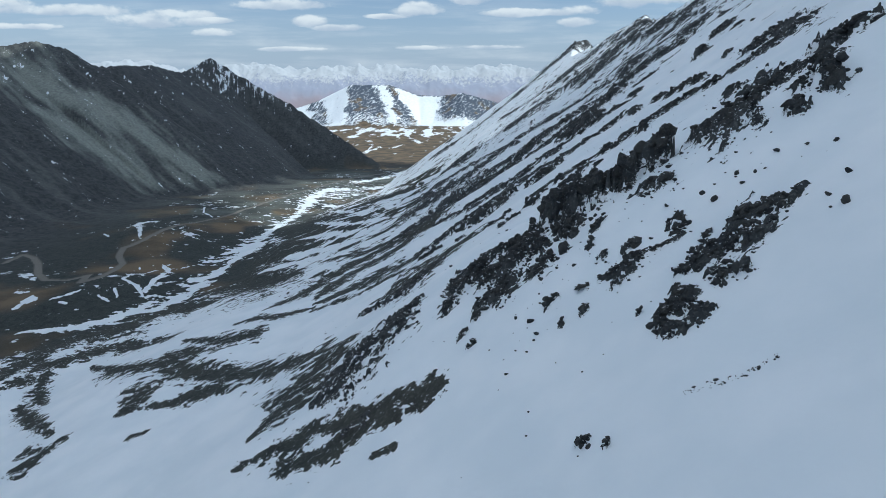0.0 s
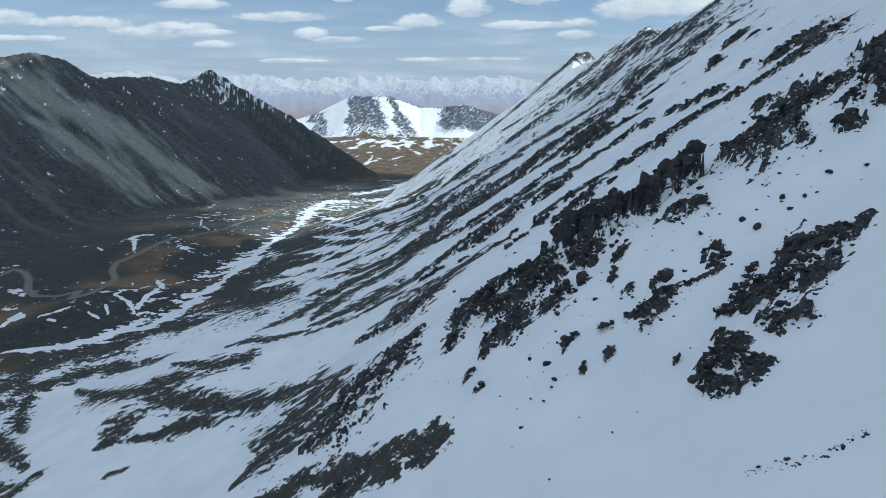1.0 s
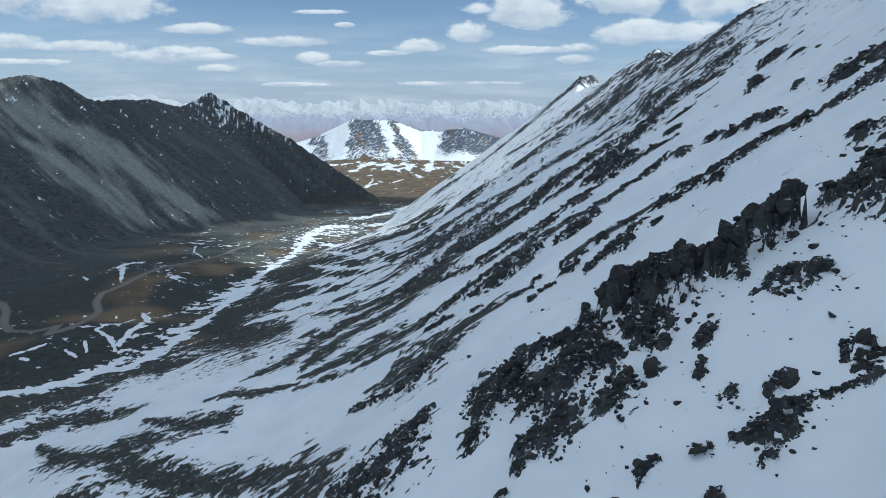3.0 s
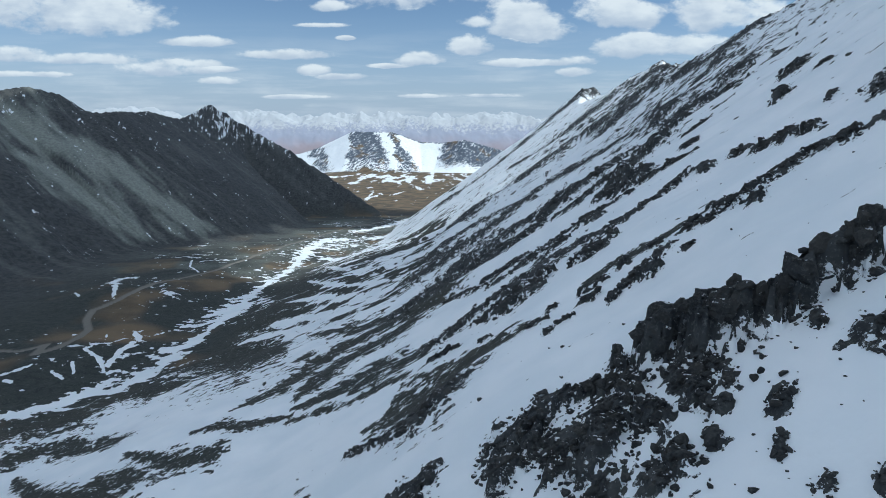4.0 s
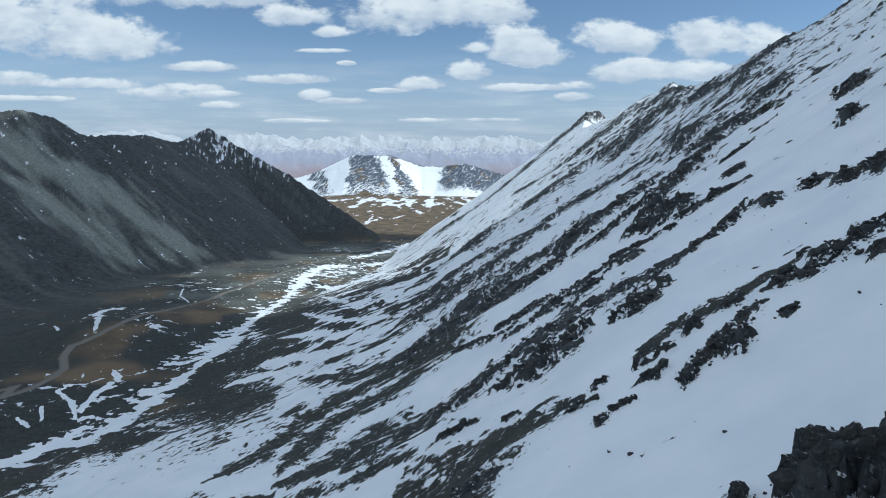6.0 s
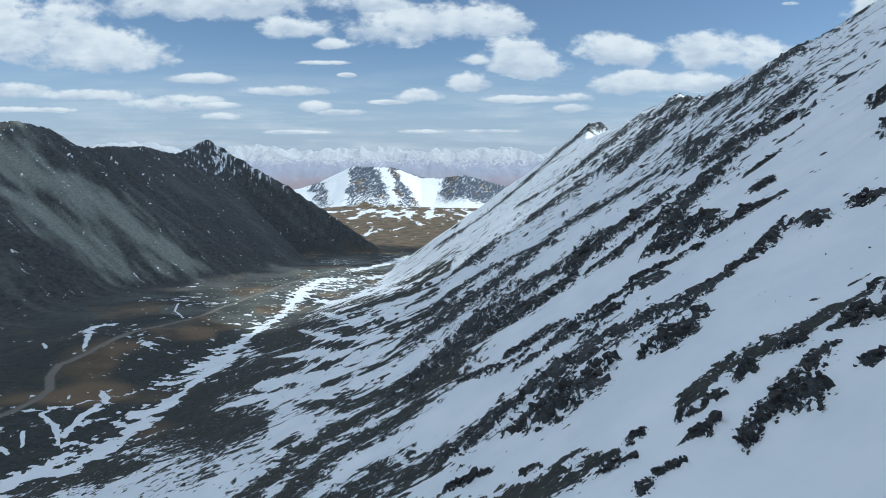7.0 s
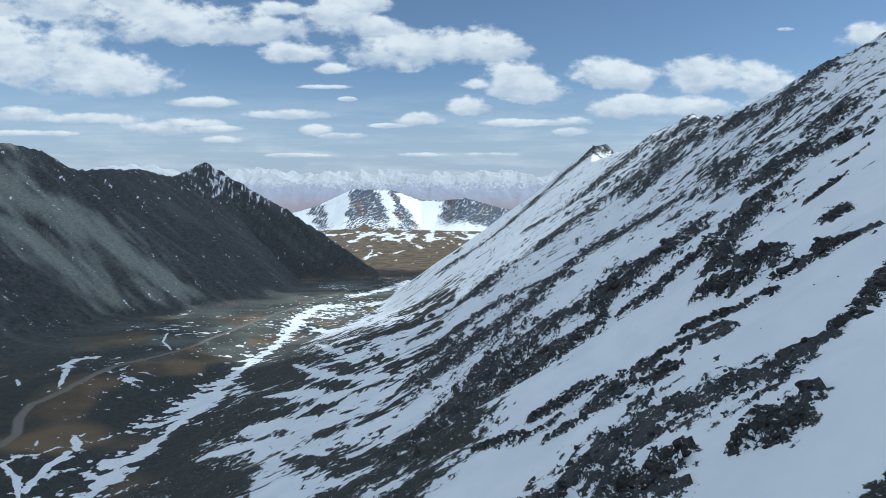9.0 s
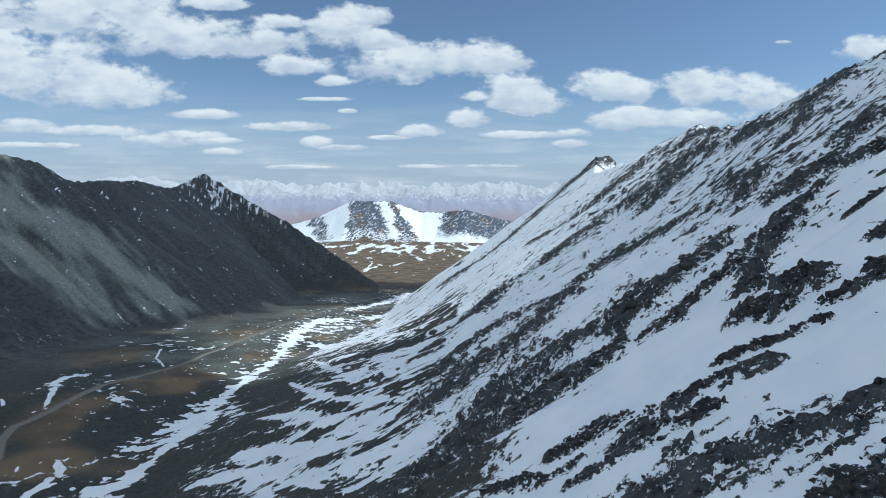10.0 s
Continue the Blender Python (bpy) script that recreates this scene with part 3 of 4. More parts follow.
drift([(-139.2, 397.8, 3), (-139.9, 380.5, 5.8), (-141.5, 369.5, 9.1), (-145.6, 360, 11), (-149.9, 355.6, 9.3)])
drift([(-221.6, 444.7, 1.7), (-234.8, 473.3, 2.9), (-252.7, 504.8, 5.4), (-254.3, 525.3, 8), (-245.6, 526.4, 4.8)])
drift([(-317.7, 572.7, 5.9), (-316.4, 583.5, 6.1)])
drift([(-316.7, 597.4, 4.6), (-318.7, 614.8, 9.7), (-314, 634, 6.6)])
drift([(-314, 690.4, 3.4), (-284.5, 664.8, 4.9)])
drift([(-294, 747.4, 7.6), (-282.3, 760.5, 19.3), (-284, 794, 4.5), (-281.8, 820.3, 3.4)])
drift([(-295.2, 830.4, 3), (-278.1, 854.7, 3.6)])
drift([(-265.7, 878, 2.3), (-266.6, 948.2, 8.1)])
drift([(-180, 386.8, 0.9), (-172.8, 379.7, 1.4), (-169.5, 371.7, 1.1)])
drift([(-170.2, 356.5, 2.7), (-167.6, 364.9, 1.4)])
drift([(-256.9, 462, 1.3), (-245, 446.5, 1.3)])
drift([(-196.7, 465.5, 1.4), (-187.8, 461.7, 1.3)])
drift([(-243.9, 630.2, 1.7), (-230.7, 592.2, 1.2), (-210.3, 560.2, 1.3)])
drift([(-152.7, 814.8, 14.2), (-134.5, 858.2, 11.2)])
drift([(-137.2, 967.4, 12.7), (-103.3, 1100.7, 15.8), (-72.2, 1273.1, 12.7)])
drift([(-138, 702.6, 2.9), (-97, 632.8, 20.3), (-65.1, 563.8, 22.5), (-52.5, 607.6, 24.5), (-41.9, 655.2, 14.9)])
drift([(-102.3, 900.3, 17.4), (-67.5, 911.5, 17.5)])
drift([(-99.7, 543.8, 1.9), (-62.4, 443.1, 6.2), (-45.2, 422.4, 17.5), (-34.7, 430.8, 21.2), (-22.4, 446.5, 14.2)])
drift([(-101, 481, 2), (-72.4, 419, 6.3), (-50.9, 385.7, 4.2), (-31.6, 361.2, 3.9)])
drift([(-98.8, 410.1, 1.7), (-77.4, 393.9, 7.3), (-57.1, 366.1, 7.8), (-44.5, 342.6, 9.5), (-31.6, 336.9, 8.5), (-25.6, 344, 4.6)])
drift([(-91.9, 363.9, 3.9), (-86.1, 363.7, 8.2), (-73.3, 358.1, 10.3), (-57, 343.1, 10.2), (-44.6, 324.2, 3.7)])
drift([(-105.4, 346.8, 2.5), (-92.1, 348.2, 6.5), (-74.5, 338.7, 5.1), (-62.5, 316, 4.9), (-44.5, 289.7, 2.1)])
drift([(-23, 277, 2.7), (-17.4, 281.9, 3.4), (-10.8, 285.6, 3.5)])
drift([(-36.3, 277.9, 2.1), (-26.3, 281.3, 4.5), (-20.7, 286.7, 4.1), (-10.8, 299.2, 3.7)])
drift([(-213.5, 295.1, 2.7), (-213.1, 302.9, 4.8), (-216.2, 312.1, 2)])
drift([(-188.5, 352.4, 1.2), (-175, 340.9, 2), (-166.7, 329.8, 1.3)])
drift([(-167.2, 334.3, 3), (-170, 348.6, 2.9), (-171.5, 369, 2.6)])
drift([(-178.6, 383.7, 1.2), (-171.1, 373.5, 1.1)])
drift([(-186.1, 320.8, 1), (-177.4, 315.2, 1)])
drift([(-204, 308.8, 1.6), (-197.9, 323.3, 1.9)])
drift([(-198.4, 306.6, 1.2), (-194.7, 306.4, 1.2)])
drift([(-183.2, 332.5, 1.2), (-176.4, 321.9, 1.1)])
drift([(-196.3, 270.8, 2.1), (-182.5, 273.4, 2.8), (-169.6, 282.6, 5.7), (-159.3, 299.4, 11.9), (-157.3, 313.1, 8.3)])
drift([(-289.8, 399.1, 8.2), (-291.5, 411.5, 6.7)])
drift([(-144.7, 304.9, 13.8), (-139.6, 327.9, 11.2), (-144.4, 365.1, 6.7)])
drift([(-147.2, 424.9, 19.5), (-142.6, 448.5, 22.6), (-142.9, 478.5, 13)])
rib([(194, 945, 16), (187, 955, 15), (176, 942, 10), (165, 932, 6)], 1.6)
rib([(157, 478, 9), (160, 510, 10), (166, 540, 8)], 1.6)
rib([(194.0, 945, 16), (205, 950, 14), (214, 955, 12)], 1.6)

STREAM = [(-260, 120, -1), (-195, 235, -1), (-189, 268, -1), (-170, 276, -1), (-157, 305, -1), (-140, 333, -1), (-142, 380, -7), (-143, 420, -2), (-141, 483, -6), (-139, 560, -2), (-137, 622, -3), (-120, 720, -4), (-107, 820, -7), (-116, 1100, -10)]
ROAD = [(-98, 1330, 0), (-118, 1230, 0), (-150, 1060, 0), (-174, 870, 0), (-192, 704, 0), (-200, 571, 0), (-217, 496, 0), (-215, 466, 0), (-216, 440, 0), (-222, 421, 0), (-216, 403, 0), (-204, 384, 0), (-202, 371, 0), (-202, 353, 0), (-207, 341, 0), (-211, 357, 0), (-218, 346, 0), (-230, 346, 0), (-243, 360, 0), (-258, 384, 0), (-272, 401, 0), (-284, 409, 0), (-281, 387, 0)]
LIT_SCREE = [[(-549, 857, 74), (-502, 847, 56), (-457, 849, 62), (-412, 852, 56), (-366, 841, 42), (-325, 821, 35)], [(-501, 785, 35), (-469, 792, 49), (-431, 780, 52), (-397, 773, 35), (-361, 756, 35)]]


def cover(x, y, z):
    """Rock (above 0) or snow (below 0), and how much scree, dry grass and track, and how far rock stands out."""
    thal = floor_height(x, y)[1]
    left_d, left_top, _ = along(x, y, LEFT_CREST)
    right = ramp(x - thal, 8, 30) * ramp(y, 1350, 1150)
    foot = right * ramp(z, -50, -68)            # apron under the slope
    upper = right * (1 - ramp(z, -50, -68))
    # streaks down the fall line
    u, v = -0.993 * x + 0.12 * y, 0.12 * x + 0.993 * y
    wob = octaves(x / 26, y / 26, 3, 5)
    streak = octaves(u / 28 + 0.3 * wob, v / 8 + 0.5 * wob, 5, 11, 0.65)
    lump = octaves(x / 9, y / 9, 4, 23, 0.6)
    broad = octaves(x / 75, y / 75, 2, 31)
    thin = octaves(u / 5.5, v / 2.2, 3, 41, 0.65)
    bias = glide(y, [-300, 40, 90, 150, 220, 300, 450, 700, 1000, 1400], [-1.6, -1.5, -1.3, -1.15, -0.98, -0.80, -0.60, -0.55, -0.62, -0.6])
    bias = bias + 0.42 * ramp(x, 45, 120) * ramp(y, 190, 330) * ramp(y, 760, 520)
    dash = octaves(u / 7 + 0.3 * wob, v / 3.8, 4, 43, 0.75)
    slope_r = bias + 0.18 * streak + 0.36 * lump + 0.34 * broad + 0.28 * thin + 0.66 * dash
    # ribs, turf and drifts
    lift = np.zeros_like(x)
    bandr, ribr, driftr = np.full_like(x, -1.5), np.full_like(x, -1.5), np.full_like(x, -1.5)
    edge = 0.58 * octaves(u / 5, v / 3.0, 4, 51, 0.7) + 0.36 * lump
    soft = 0.5 * octaves(u / 16, v / 8, 4, 55, 0.6) + 0.2 * thin
    bits = 0.34 + 0.24 * ramp(y, 125, 95)
    flake = octaves(x / 5, y / 3.6, 3, 63, 0.7)
    floe = octaves(x / 13, y / 9, 4, 59, 0.65)
    chips = octaves(u / 2.6, v / 1.3, 3, 57, 0.75)
    for knots, tall, kind in BANDS:
        xs, ys, room = [k[0] for k in knots], [k[1] for k in knots], 2.2 * max(k[2] for k in knots) + 3
        pick = (x > min(xs) - room) & (x < max(xs) + room) & (y > min(ys) - room) & (y < max(ys) + room)
        if not pick.any():
            continue
        d, wide, _ = along(x[pick] * ROUND, y[pick], [(kx * ROUND, ky, kw) for kx, ky, kw in knots])
        f = 1 - d / wide
        f = np.maximum(np.where(f > 0, 0.6, 0.4) * f, -1.4)
        ragged = 0.35 + 0.65 * ramp(wide, 0.6, 5)
        if kind == "drift":
            driftr[pick] = np.maximum(driftr[pick], 0.85 * f - 0.06 + 0.35 * ragged * soft[pick] + 0.55 * ramp(wide, 1.5, 6) * floe[pick] + 0.22 * flake[pick])
            continue
        f = f + ragged * (0.6 * edge[pick] if kind == "rib" else 0.08 + 0.5 * soft[pick] + 0.3 * edge[pick] + 0.25 * thin[pick]) + (bits[pick] if kind == "rib" else 0.24) * chips[pick]
        bandr[pick] = np.maximum(bandr[pick], f)
        if kind == "rib":
            ribr[pick] = np.maximum(ribr[pick], f)
            lift[pick] = np.maximum(lift[pick], 0.62 * tall * ramp(f, 0.0, 0.5))
    slope_r = np.maximum(slope_r, bandr)
    # apron
    apron_r = glide(y, [-300, 200, 270, 330, 420, 520, 640, 1400], [-1.0, -0.85, -0.45, -0.05, 0.12, 0.12, -0.1, -0.1])
    apron_r = apron_r + 0.40 * octaves(u / 40 + 0.4 * wob, v / 12 + 0.6 * wob, 4, 71, 0.6) + 0.2 * broad + 0.3 * octaves(u / 9, v / 2.6, 3, 75, 0.7)
    apron_r = np.maximum(1.5 * apron_r, 1.2 * bandr)
    apron_r = np.where(driftr > 0, np.minimum(apron_r, -1.6 * driftr), apron_r)
    # valley floor and the dark ridge
    hollow = octaves(x / 22 + 0.8 * wob, y / 15 + 1.2 * wob, 4, 81, 0.6)
    worm = 1 - np.abs(octaves(x / 46 + 0.5 * wob, y / 40, 3, 85, 0.55)) * 5.5
    flecks = 1.0 - 0.75 * hollow - 0.30 * broad
    flecks = np.minimum(flecks, 0.80 - 0.55 * worm - 0.5 * broad - 0.5 * lump)
    flecks = np.minimum(flecks, 0.80 - 0.85 * octaves(x / 6, y / 4, 3, 87, 0.6) - 0.3 * hollow)
    d, wide, _ = along(x, y, STREAM)
    flecks = np.minimum(flecks, (d - wide) / 8.0 - 0.05 + 0.7 * lump + 0.35 * wob)
    sunny = np.exp(-((x + 150) / 90) ** 2 - ((y - 800) / 190) ** 2)
    flecks = flecks - 0.36 * sunny
    flecks = np.minimum(flecks, -1.7 * driftr)
    lu, lv = 0.88 * x - 0.47 * y, 0.47 * x + 0.88 * y
    high = ramp(z, -60, 55)
    peak = ramp(y, 1230, 1430) * ramp(z, -95, 10)
    ridge_r = 0.66 - 0.18 * high - 0.32 * peak - 0.42 * octaves(lu / 13, lv / 3.5, 3, 97, 0.7) - 0.42 * octaves(lu / 50, lv / 11, 4, 91, 0.7) - 0.18 * octaves(x / 12, y / 12, 3, 95, 0.65)
    on_ridge = ramp(left_top - 0.62 * left_d, -190, -110) * (1 - right)
    west_r = flecks * (1 - on_ridge) + ridge_r * on_ridge
    # open plain and the far hill
    far = ramp(y, 1350, 1600) * (1 - on_ridge)
    plain = 0.46 - 0.85 * octaves(x / 42, y / 230, 4, 101, 0.62) - 0.55 * ramp(y, 2100, 3000) * ramp(octaves(x / 400, y / 500, 2, 105), -0.5, 0.6)
    plain = plain + 0.5 * ramp(y, 2000, 1500)
    hd, htop, hside = along(x, y, HILL_CREST)
    face = ramp(hd + 60 * octaves(x / 90, y / 90, 2, 119), 420, 340)
    wave = 24 * octaves(x / 60, hd / 60, 3, 117)
    hx = x + wave
    dark = ramp(hx, -545, -490) * ramp(hx - 0.32 * hd, -340, -395)
    dark = np.maximum(dark, ramp(hx - 0.22 * hd, -330, -290) * ramp(hx - 0.55 * hd, -255, -300))
    dark = np.maximum(dark, 0.85 * ramp(np.abs(hx + 715 - 0.33 * hd), 60, 15))
    dark = np.maximum(dark, ramp(hx + 0.15 * hd, -45, 30) * ramp(hd + wave, 300, 150))
    dark = np.maximum(dark, 0.8 * ramp(hd, 16, 4) * ramp(x, -560, -480))
    fh = 0.85 * dark - 0.55 + 0.12 * octaves(x / 40, y / 130, 3, 111, 0.6) + 0.42 * octaves((x - 0.5 * y) / 11, (y + 0.4 * x) / 30, 3, 115, 0.75) - 0.3 * ramp(hd, 200, 330)
    plain = plain * (1 - face) + fh * face
    r = right * (upper / (upper + foot + 1e-6) * slope_r + foot / (upper + foot + 1e-6) * apron_r) + (1 - right) * west_r
    r = r * (1 - far) + plain * far
    # loose pale scree with painted sunlight on the ridge, dry grass on the flats, the track
    scree = np.zeros_like(x)
    for knots in LIT_SCREE:
        d, wide, _ = along(x, y, knots)
        scree = np.maximum(scree, ramp(1 - d / wide + 0.6 * octaves(lu / 70, lv / 16, 5, 121, 0.6), -0.1, 1.0))
    scree = np.maximum(scree * on_ridge, 0.2 * on_ridge * ramp(octaves(lu / 120, lv / 16, 4, 125), 0.0, 0.8))
    # gravelly valley floor, with the partial sun on it put into the colour
    lit_flats = (1 - on_ridge) * (1 - right) * ramp(y, 480, 620) * ramp(y, 1350, 1100)
    scree = np.maximum(scree, 0.5 * lit_flats * ramp(octaves(x / 70, y / 60, 4, 135), -0.5, 0.5))
    grass = (1 - on_ridge) * (1 - right) * ramp(octaves(x / 60, y / 70, 3, 131) + 0.5 * np.exp(-((x + 165) / 45) ** 2 - ((y - 560) / 130) ** 2), 0.2, 0.75)
    grass = np.maximum(grass, 0.07 * foot)
    grass = np.maximum(grass, 0.10 * upper * ramp(bandr - ribr, 0.05, 0.3))
    grass = np.maximum(grass, far * (1 - face))
    d = along(x, y, ROAD)[0]
    track = ramp(d, 2.6, 1.7)
    r = np.where(d < 2.4, np.maximum(r, 0.3), r)
    stones = np.maximum(ramp(ribr, -0.25, 0.2), upper * ramp(y, 250, 330))
    broken = np.maximum(np.maximum(ramp(ribr, -0.3, 0.1), 0.8 * upper * ramp(y, 250, 330)), 0.5 * far * face)
    broken = np.maximum(broken, 0.22 * on_ridge)
    broken = np.maximum(broken, (0.5 + 0.4 * ramp(y, 300, 200)) * ramp(bandr, -0.3, 0.1) * right)
    stones = np.maximum(stones, on_ridge)
    broken = broken * (1 - 0.85 * ramp(lift, 1.2, 2.6))
    return np.clip(r, -1, 0.40 + 0.6 * np.maximum(1 - right, far)), scree, grass, track, np.maximum(stones, far * face), broken, lift


def height(x, y):
    """The land with its small relief, and its cover."""
    z = base_height(x, y)
    reach = np.hypot(x, y)
    left_d, left_top, _ = along(x, y, LEFT_CREST)
    ridge = ramp(left_top - 0.62 * left_d, -175, -90)
    lu, lv = 0.88 * x - 0.47 * y, 0.47 * x + 0.88 * y
    z = z + ridge * ramp(left_d, 0, 40) * (3.5 * octaves(lu / 170, lv / 42, 4, 141) - 1.5) + ridge * 5 * (crags(x / 26, y / 26, 5, 145) - 0.62) + ridge * ramp(left_d, 36, 0) * 5 * (crags(x / 11, y / 11, 3, 147) - 0.6)
    u, v = -0.993 * x + 0.12 * y, 0.12 * x + 0.993 * y
    slope = ramp(x, -70, 10) * ramp(y, 1100, 950) * ramp(y, -60, 30)
    far_up = ramp(y, 110, 330)
    z = z + slope * (0.5 + 2.4 * far_up) * octaves(u / 70, v / 16, 3, 151)
    crest = ramp(x, 90, 160) * slope
    z = z + crest * 5 * (crags(x / 26, y / 26, 4, 155) - 0.62)
    z = z + 0.7 * octaves(x / 22, y / 22, 3, 161) * ramp(reach, 2500, 200)
    r, scree, grass, track, stones, broken, lift = cover(x, y, z)
    out = ramp(r, -0.02, 0.35)
    rough = crags(u / 7, v / 3.6, 4, 171)
    z = z + out * stones * (lift * (0.35 + 0.9 * rough) + 0.9 * (rough - 0.45) * (1 + 1.2 * far_up))
    z = z + 0.12 * out * octaves(x / 1.7, y / 1.7, 2, 181) * ramp(reach, 500, 200)
    z = z - 0.5 * track
    return z, r, scree, grass, track, stones, broken
# ---- end of cover ----

# ---- materials ----
def material(name):
    m = bpy.data.materials.new(name)
    m.use_nodes = True
    return m, Nodes(m.node_tree)


def finish(k, colour, rough, relief=None, strength=0.5, distance=0.1, sheen=0.3):
    skin = k.add("ShaderNodeBsdfPrincipled")
    k.put(skin.inputs["Base Color"], colour)
    k.put(skin.inputs["Roughness"], rough)
    skin.inputs["Specular IOR Level"].default_value = sheen
    if relief is not None:
        bump = k.add("ShaderNodeBump")
        bump.inputs["Strength"].default_value, bump.inputs["Distance"].default_value = strength, distance
        k.put(bump.inputs["Height"], relief)
        k.put(skin.inputs["Normal"], bump.outputs[0])
    out = k.add("ShaderNodeOutputMaterial")
    k.put(out.inputs[0], skin.outputs[0])


def rock_colour(k, place):
    """Dark slate with rust and pale lichen."""
    big, fine = k.noise(place, 0.22, 4), k.noise(place, 2.2, 6, 0.62)
    c = k.mix(k.ramp(big, 0.35, 0.65), (0.031, 0.036, 0.042), (0.063, 0.068, 0.071))
    c = k.mix(k.math("MULTIPLY", k.ramp(fine, 0.50, 0.72), 0.75), c, (0.138, 0.146, 0.143))
    rust = k.noise(place, 0.6, 3)
    return k.mix(k.math("MULTIPLY", k.ramp(rust, 0.58, 0.75), 0.22), c, (0.095, 0.072, 0.052)), fine


def shift(k, place, far):
    """The place, pushed about by noise, so that cells get ragged edges."""
    n = k.add("ShaderNodeTexNoise")
    n.inputs["Scale"].default_value, n.inputs["Detail"].default_value = 1.1, 4
    k.put(n.inputs["Vector"], place)
    push = k.add("ShaderNodeVectorMath", operation="MULTIPLY_ADD")
    k.put(push.inputs[0], n.outputs["Color"])
    push.inputs[1].default_value = (far * 2, far * 2, far * 2)
    k.put(push.inputs[2], place)
    return push.outputs[0]


def ground_material():
    m, k = material("mountain ground")
    place = k.add("ShaderNodeNewGeometry").outputs["Position"]

    def layer(name):
        return k.add("ShaderNodeAttribute", attr=name).outputs["Fac"]

    fine = k.noise(place, 1.6, 5, 0.65)
    mid = k.noise(place, 0.35, 4, 0.6)
    edge = k.math("ADD", k.math("MULTIPLY", k.math("SUBTRACT", fine, 0.5), 1.0), k.math("MULTIPLY", k.math("SUBTRACT", mid, 0.5), 0.35))
    for size, part in ((1.5, 0.40), (0.55, 0.55), (0.2, 0.25)):
        chunk = k.add("ShaderNodeTexVoronoi")
        chunk.inputs["Scale"].default_value = size
        k.put(chunk.inputs["Vector"], shift(k, place, 0.8))
        tone = k.add("ShaderNodeSeparateColor")
        k.put(tone.inputs[0], chunk.outputs["Color"])
        edge = k.math("MULTIPLY_ADD", k.math("SUBTRACT", tone.outputs[0], 0.5), part, edge)
    edge = k.math("MULTIPLY", edge, k.math("MULTIPLY_ADD", layer("broken"), 0.7, 0.3))
    bare = k.ramp(k.math("ADD", layer("bare"), edge), -0.03, 0.035)
    # snow caught between tussocks and stones, thinner away from the drifts
    dust = k.math("SUBTRACT", k.noise(shift(k, place, 0.5), 0.85, 5, 0.7), k.math("MULTIPLY", layer("bare"), 0.16))
    bare = k.math("MULTIPLY", bare, k.math("MULTIPLY_ADD", k.ramp(dust, 0.565, 0.605), k.math("MULTIPLY", layer("broken"), -0.85), 1.0))
    rock, pits = rock_colour(k, place)
    # distance haze is painted on the far hill's rock as a blue-grey tint
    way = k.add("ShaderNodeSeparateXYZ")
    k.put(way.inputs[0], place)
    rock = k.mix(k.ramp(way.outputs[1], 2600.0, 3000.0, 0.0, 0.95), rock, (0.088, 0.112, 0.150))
    soil = k.mix(k.ramp(mid, 0.3, 0.7), (0.026, 0.032, 0.034), (0.050, 0.058, 0.054))
    soil = k.mix(k.math("MULTIPLY", k.ramp(fine, 0.50, 0.72), 0.8), soil, (0.112, 0.122, 0.106))
    earth = k.mix(layer("stones"), soil, rock)
    # pale stone, its colour raised further to stand in for sunlight
    stony = k.mix(k.ramp(mid, 0.3, 0.7), (0.18, 0.20, 0.185), (0.285, 0.31, 0.28))
    earth = k.mix(k.math("MULTIPLY", layer("scree"), 0.9), earth, stony)
    straw = k.mix(k.ramp(k.noise(place, 0.03, 4), 0.38, 0.62), (0.085, 0.070, 0.050), (0.185, 0.135, 0.085))
    earth = k.mix(k.math("MULTIPLY", layer("grass"), 0.9), earth, straw)
    gravel = k.mix(fine, (0.13, 0.125, 0.115), (0.24, 0.225, 0.2))
    earth = k.mix(layer("track"), earth, gravel)
    drift = k.noise(place, 0.08, 3)
    snow = k.mix(k.ramp(drift, 0.3, 0.7), (0.76, 0.82, 0.87), (0.84, 0.88, 0.92))
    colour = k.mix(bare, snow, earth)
    rough = k.math("MULTIPLY_ADD", bare, 0.25, 0.62)
    relief = k.math("ADD", k.math("MULTIPLY", bare, k.math("MULTIPLY_ADD", pits, 1.6, 0.5)), k.math("MULTIPLY_ADD", k.noise(place, 0.9, 4), 0.25, k.math("MULTIPLY", k.noise(place, 0.22, 3), 0.6)))
    finish(k, colour, rough, relief, 0.6, 0.35, 0.25)
    return m


def cloud_material():
    m, k = material("cloud")
    thin = k.add("ShaderNodeBsdfTranslucent")
    thin.inputs[0].default_value = (0.9, 0.91, 0.93, 1)
    body = k.add("ShaderNodeBsdfDiffuse")
    fluff = k.noise(k.add("ShaderNodeNewGeometry").outputs["Position"], 0.01, 5)
    k.put(body.inputs[0], k.mix(fluff, (0.84, 0.85, 0.87), (0.93, 0.93, 0.94)))
    both = k.add("ShaderNodeMixShader")
    both.inputs[0].default_value = 0.5
    k.put(both.inputs[1], thin.outputs[0])
    k.put(both.inputs[2], body.outputs[0])
    k.put(k.add("ShaderNodeOutputMaterial").inputs[0], both.outputs[0])
    return m


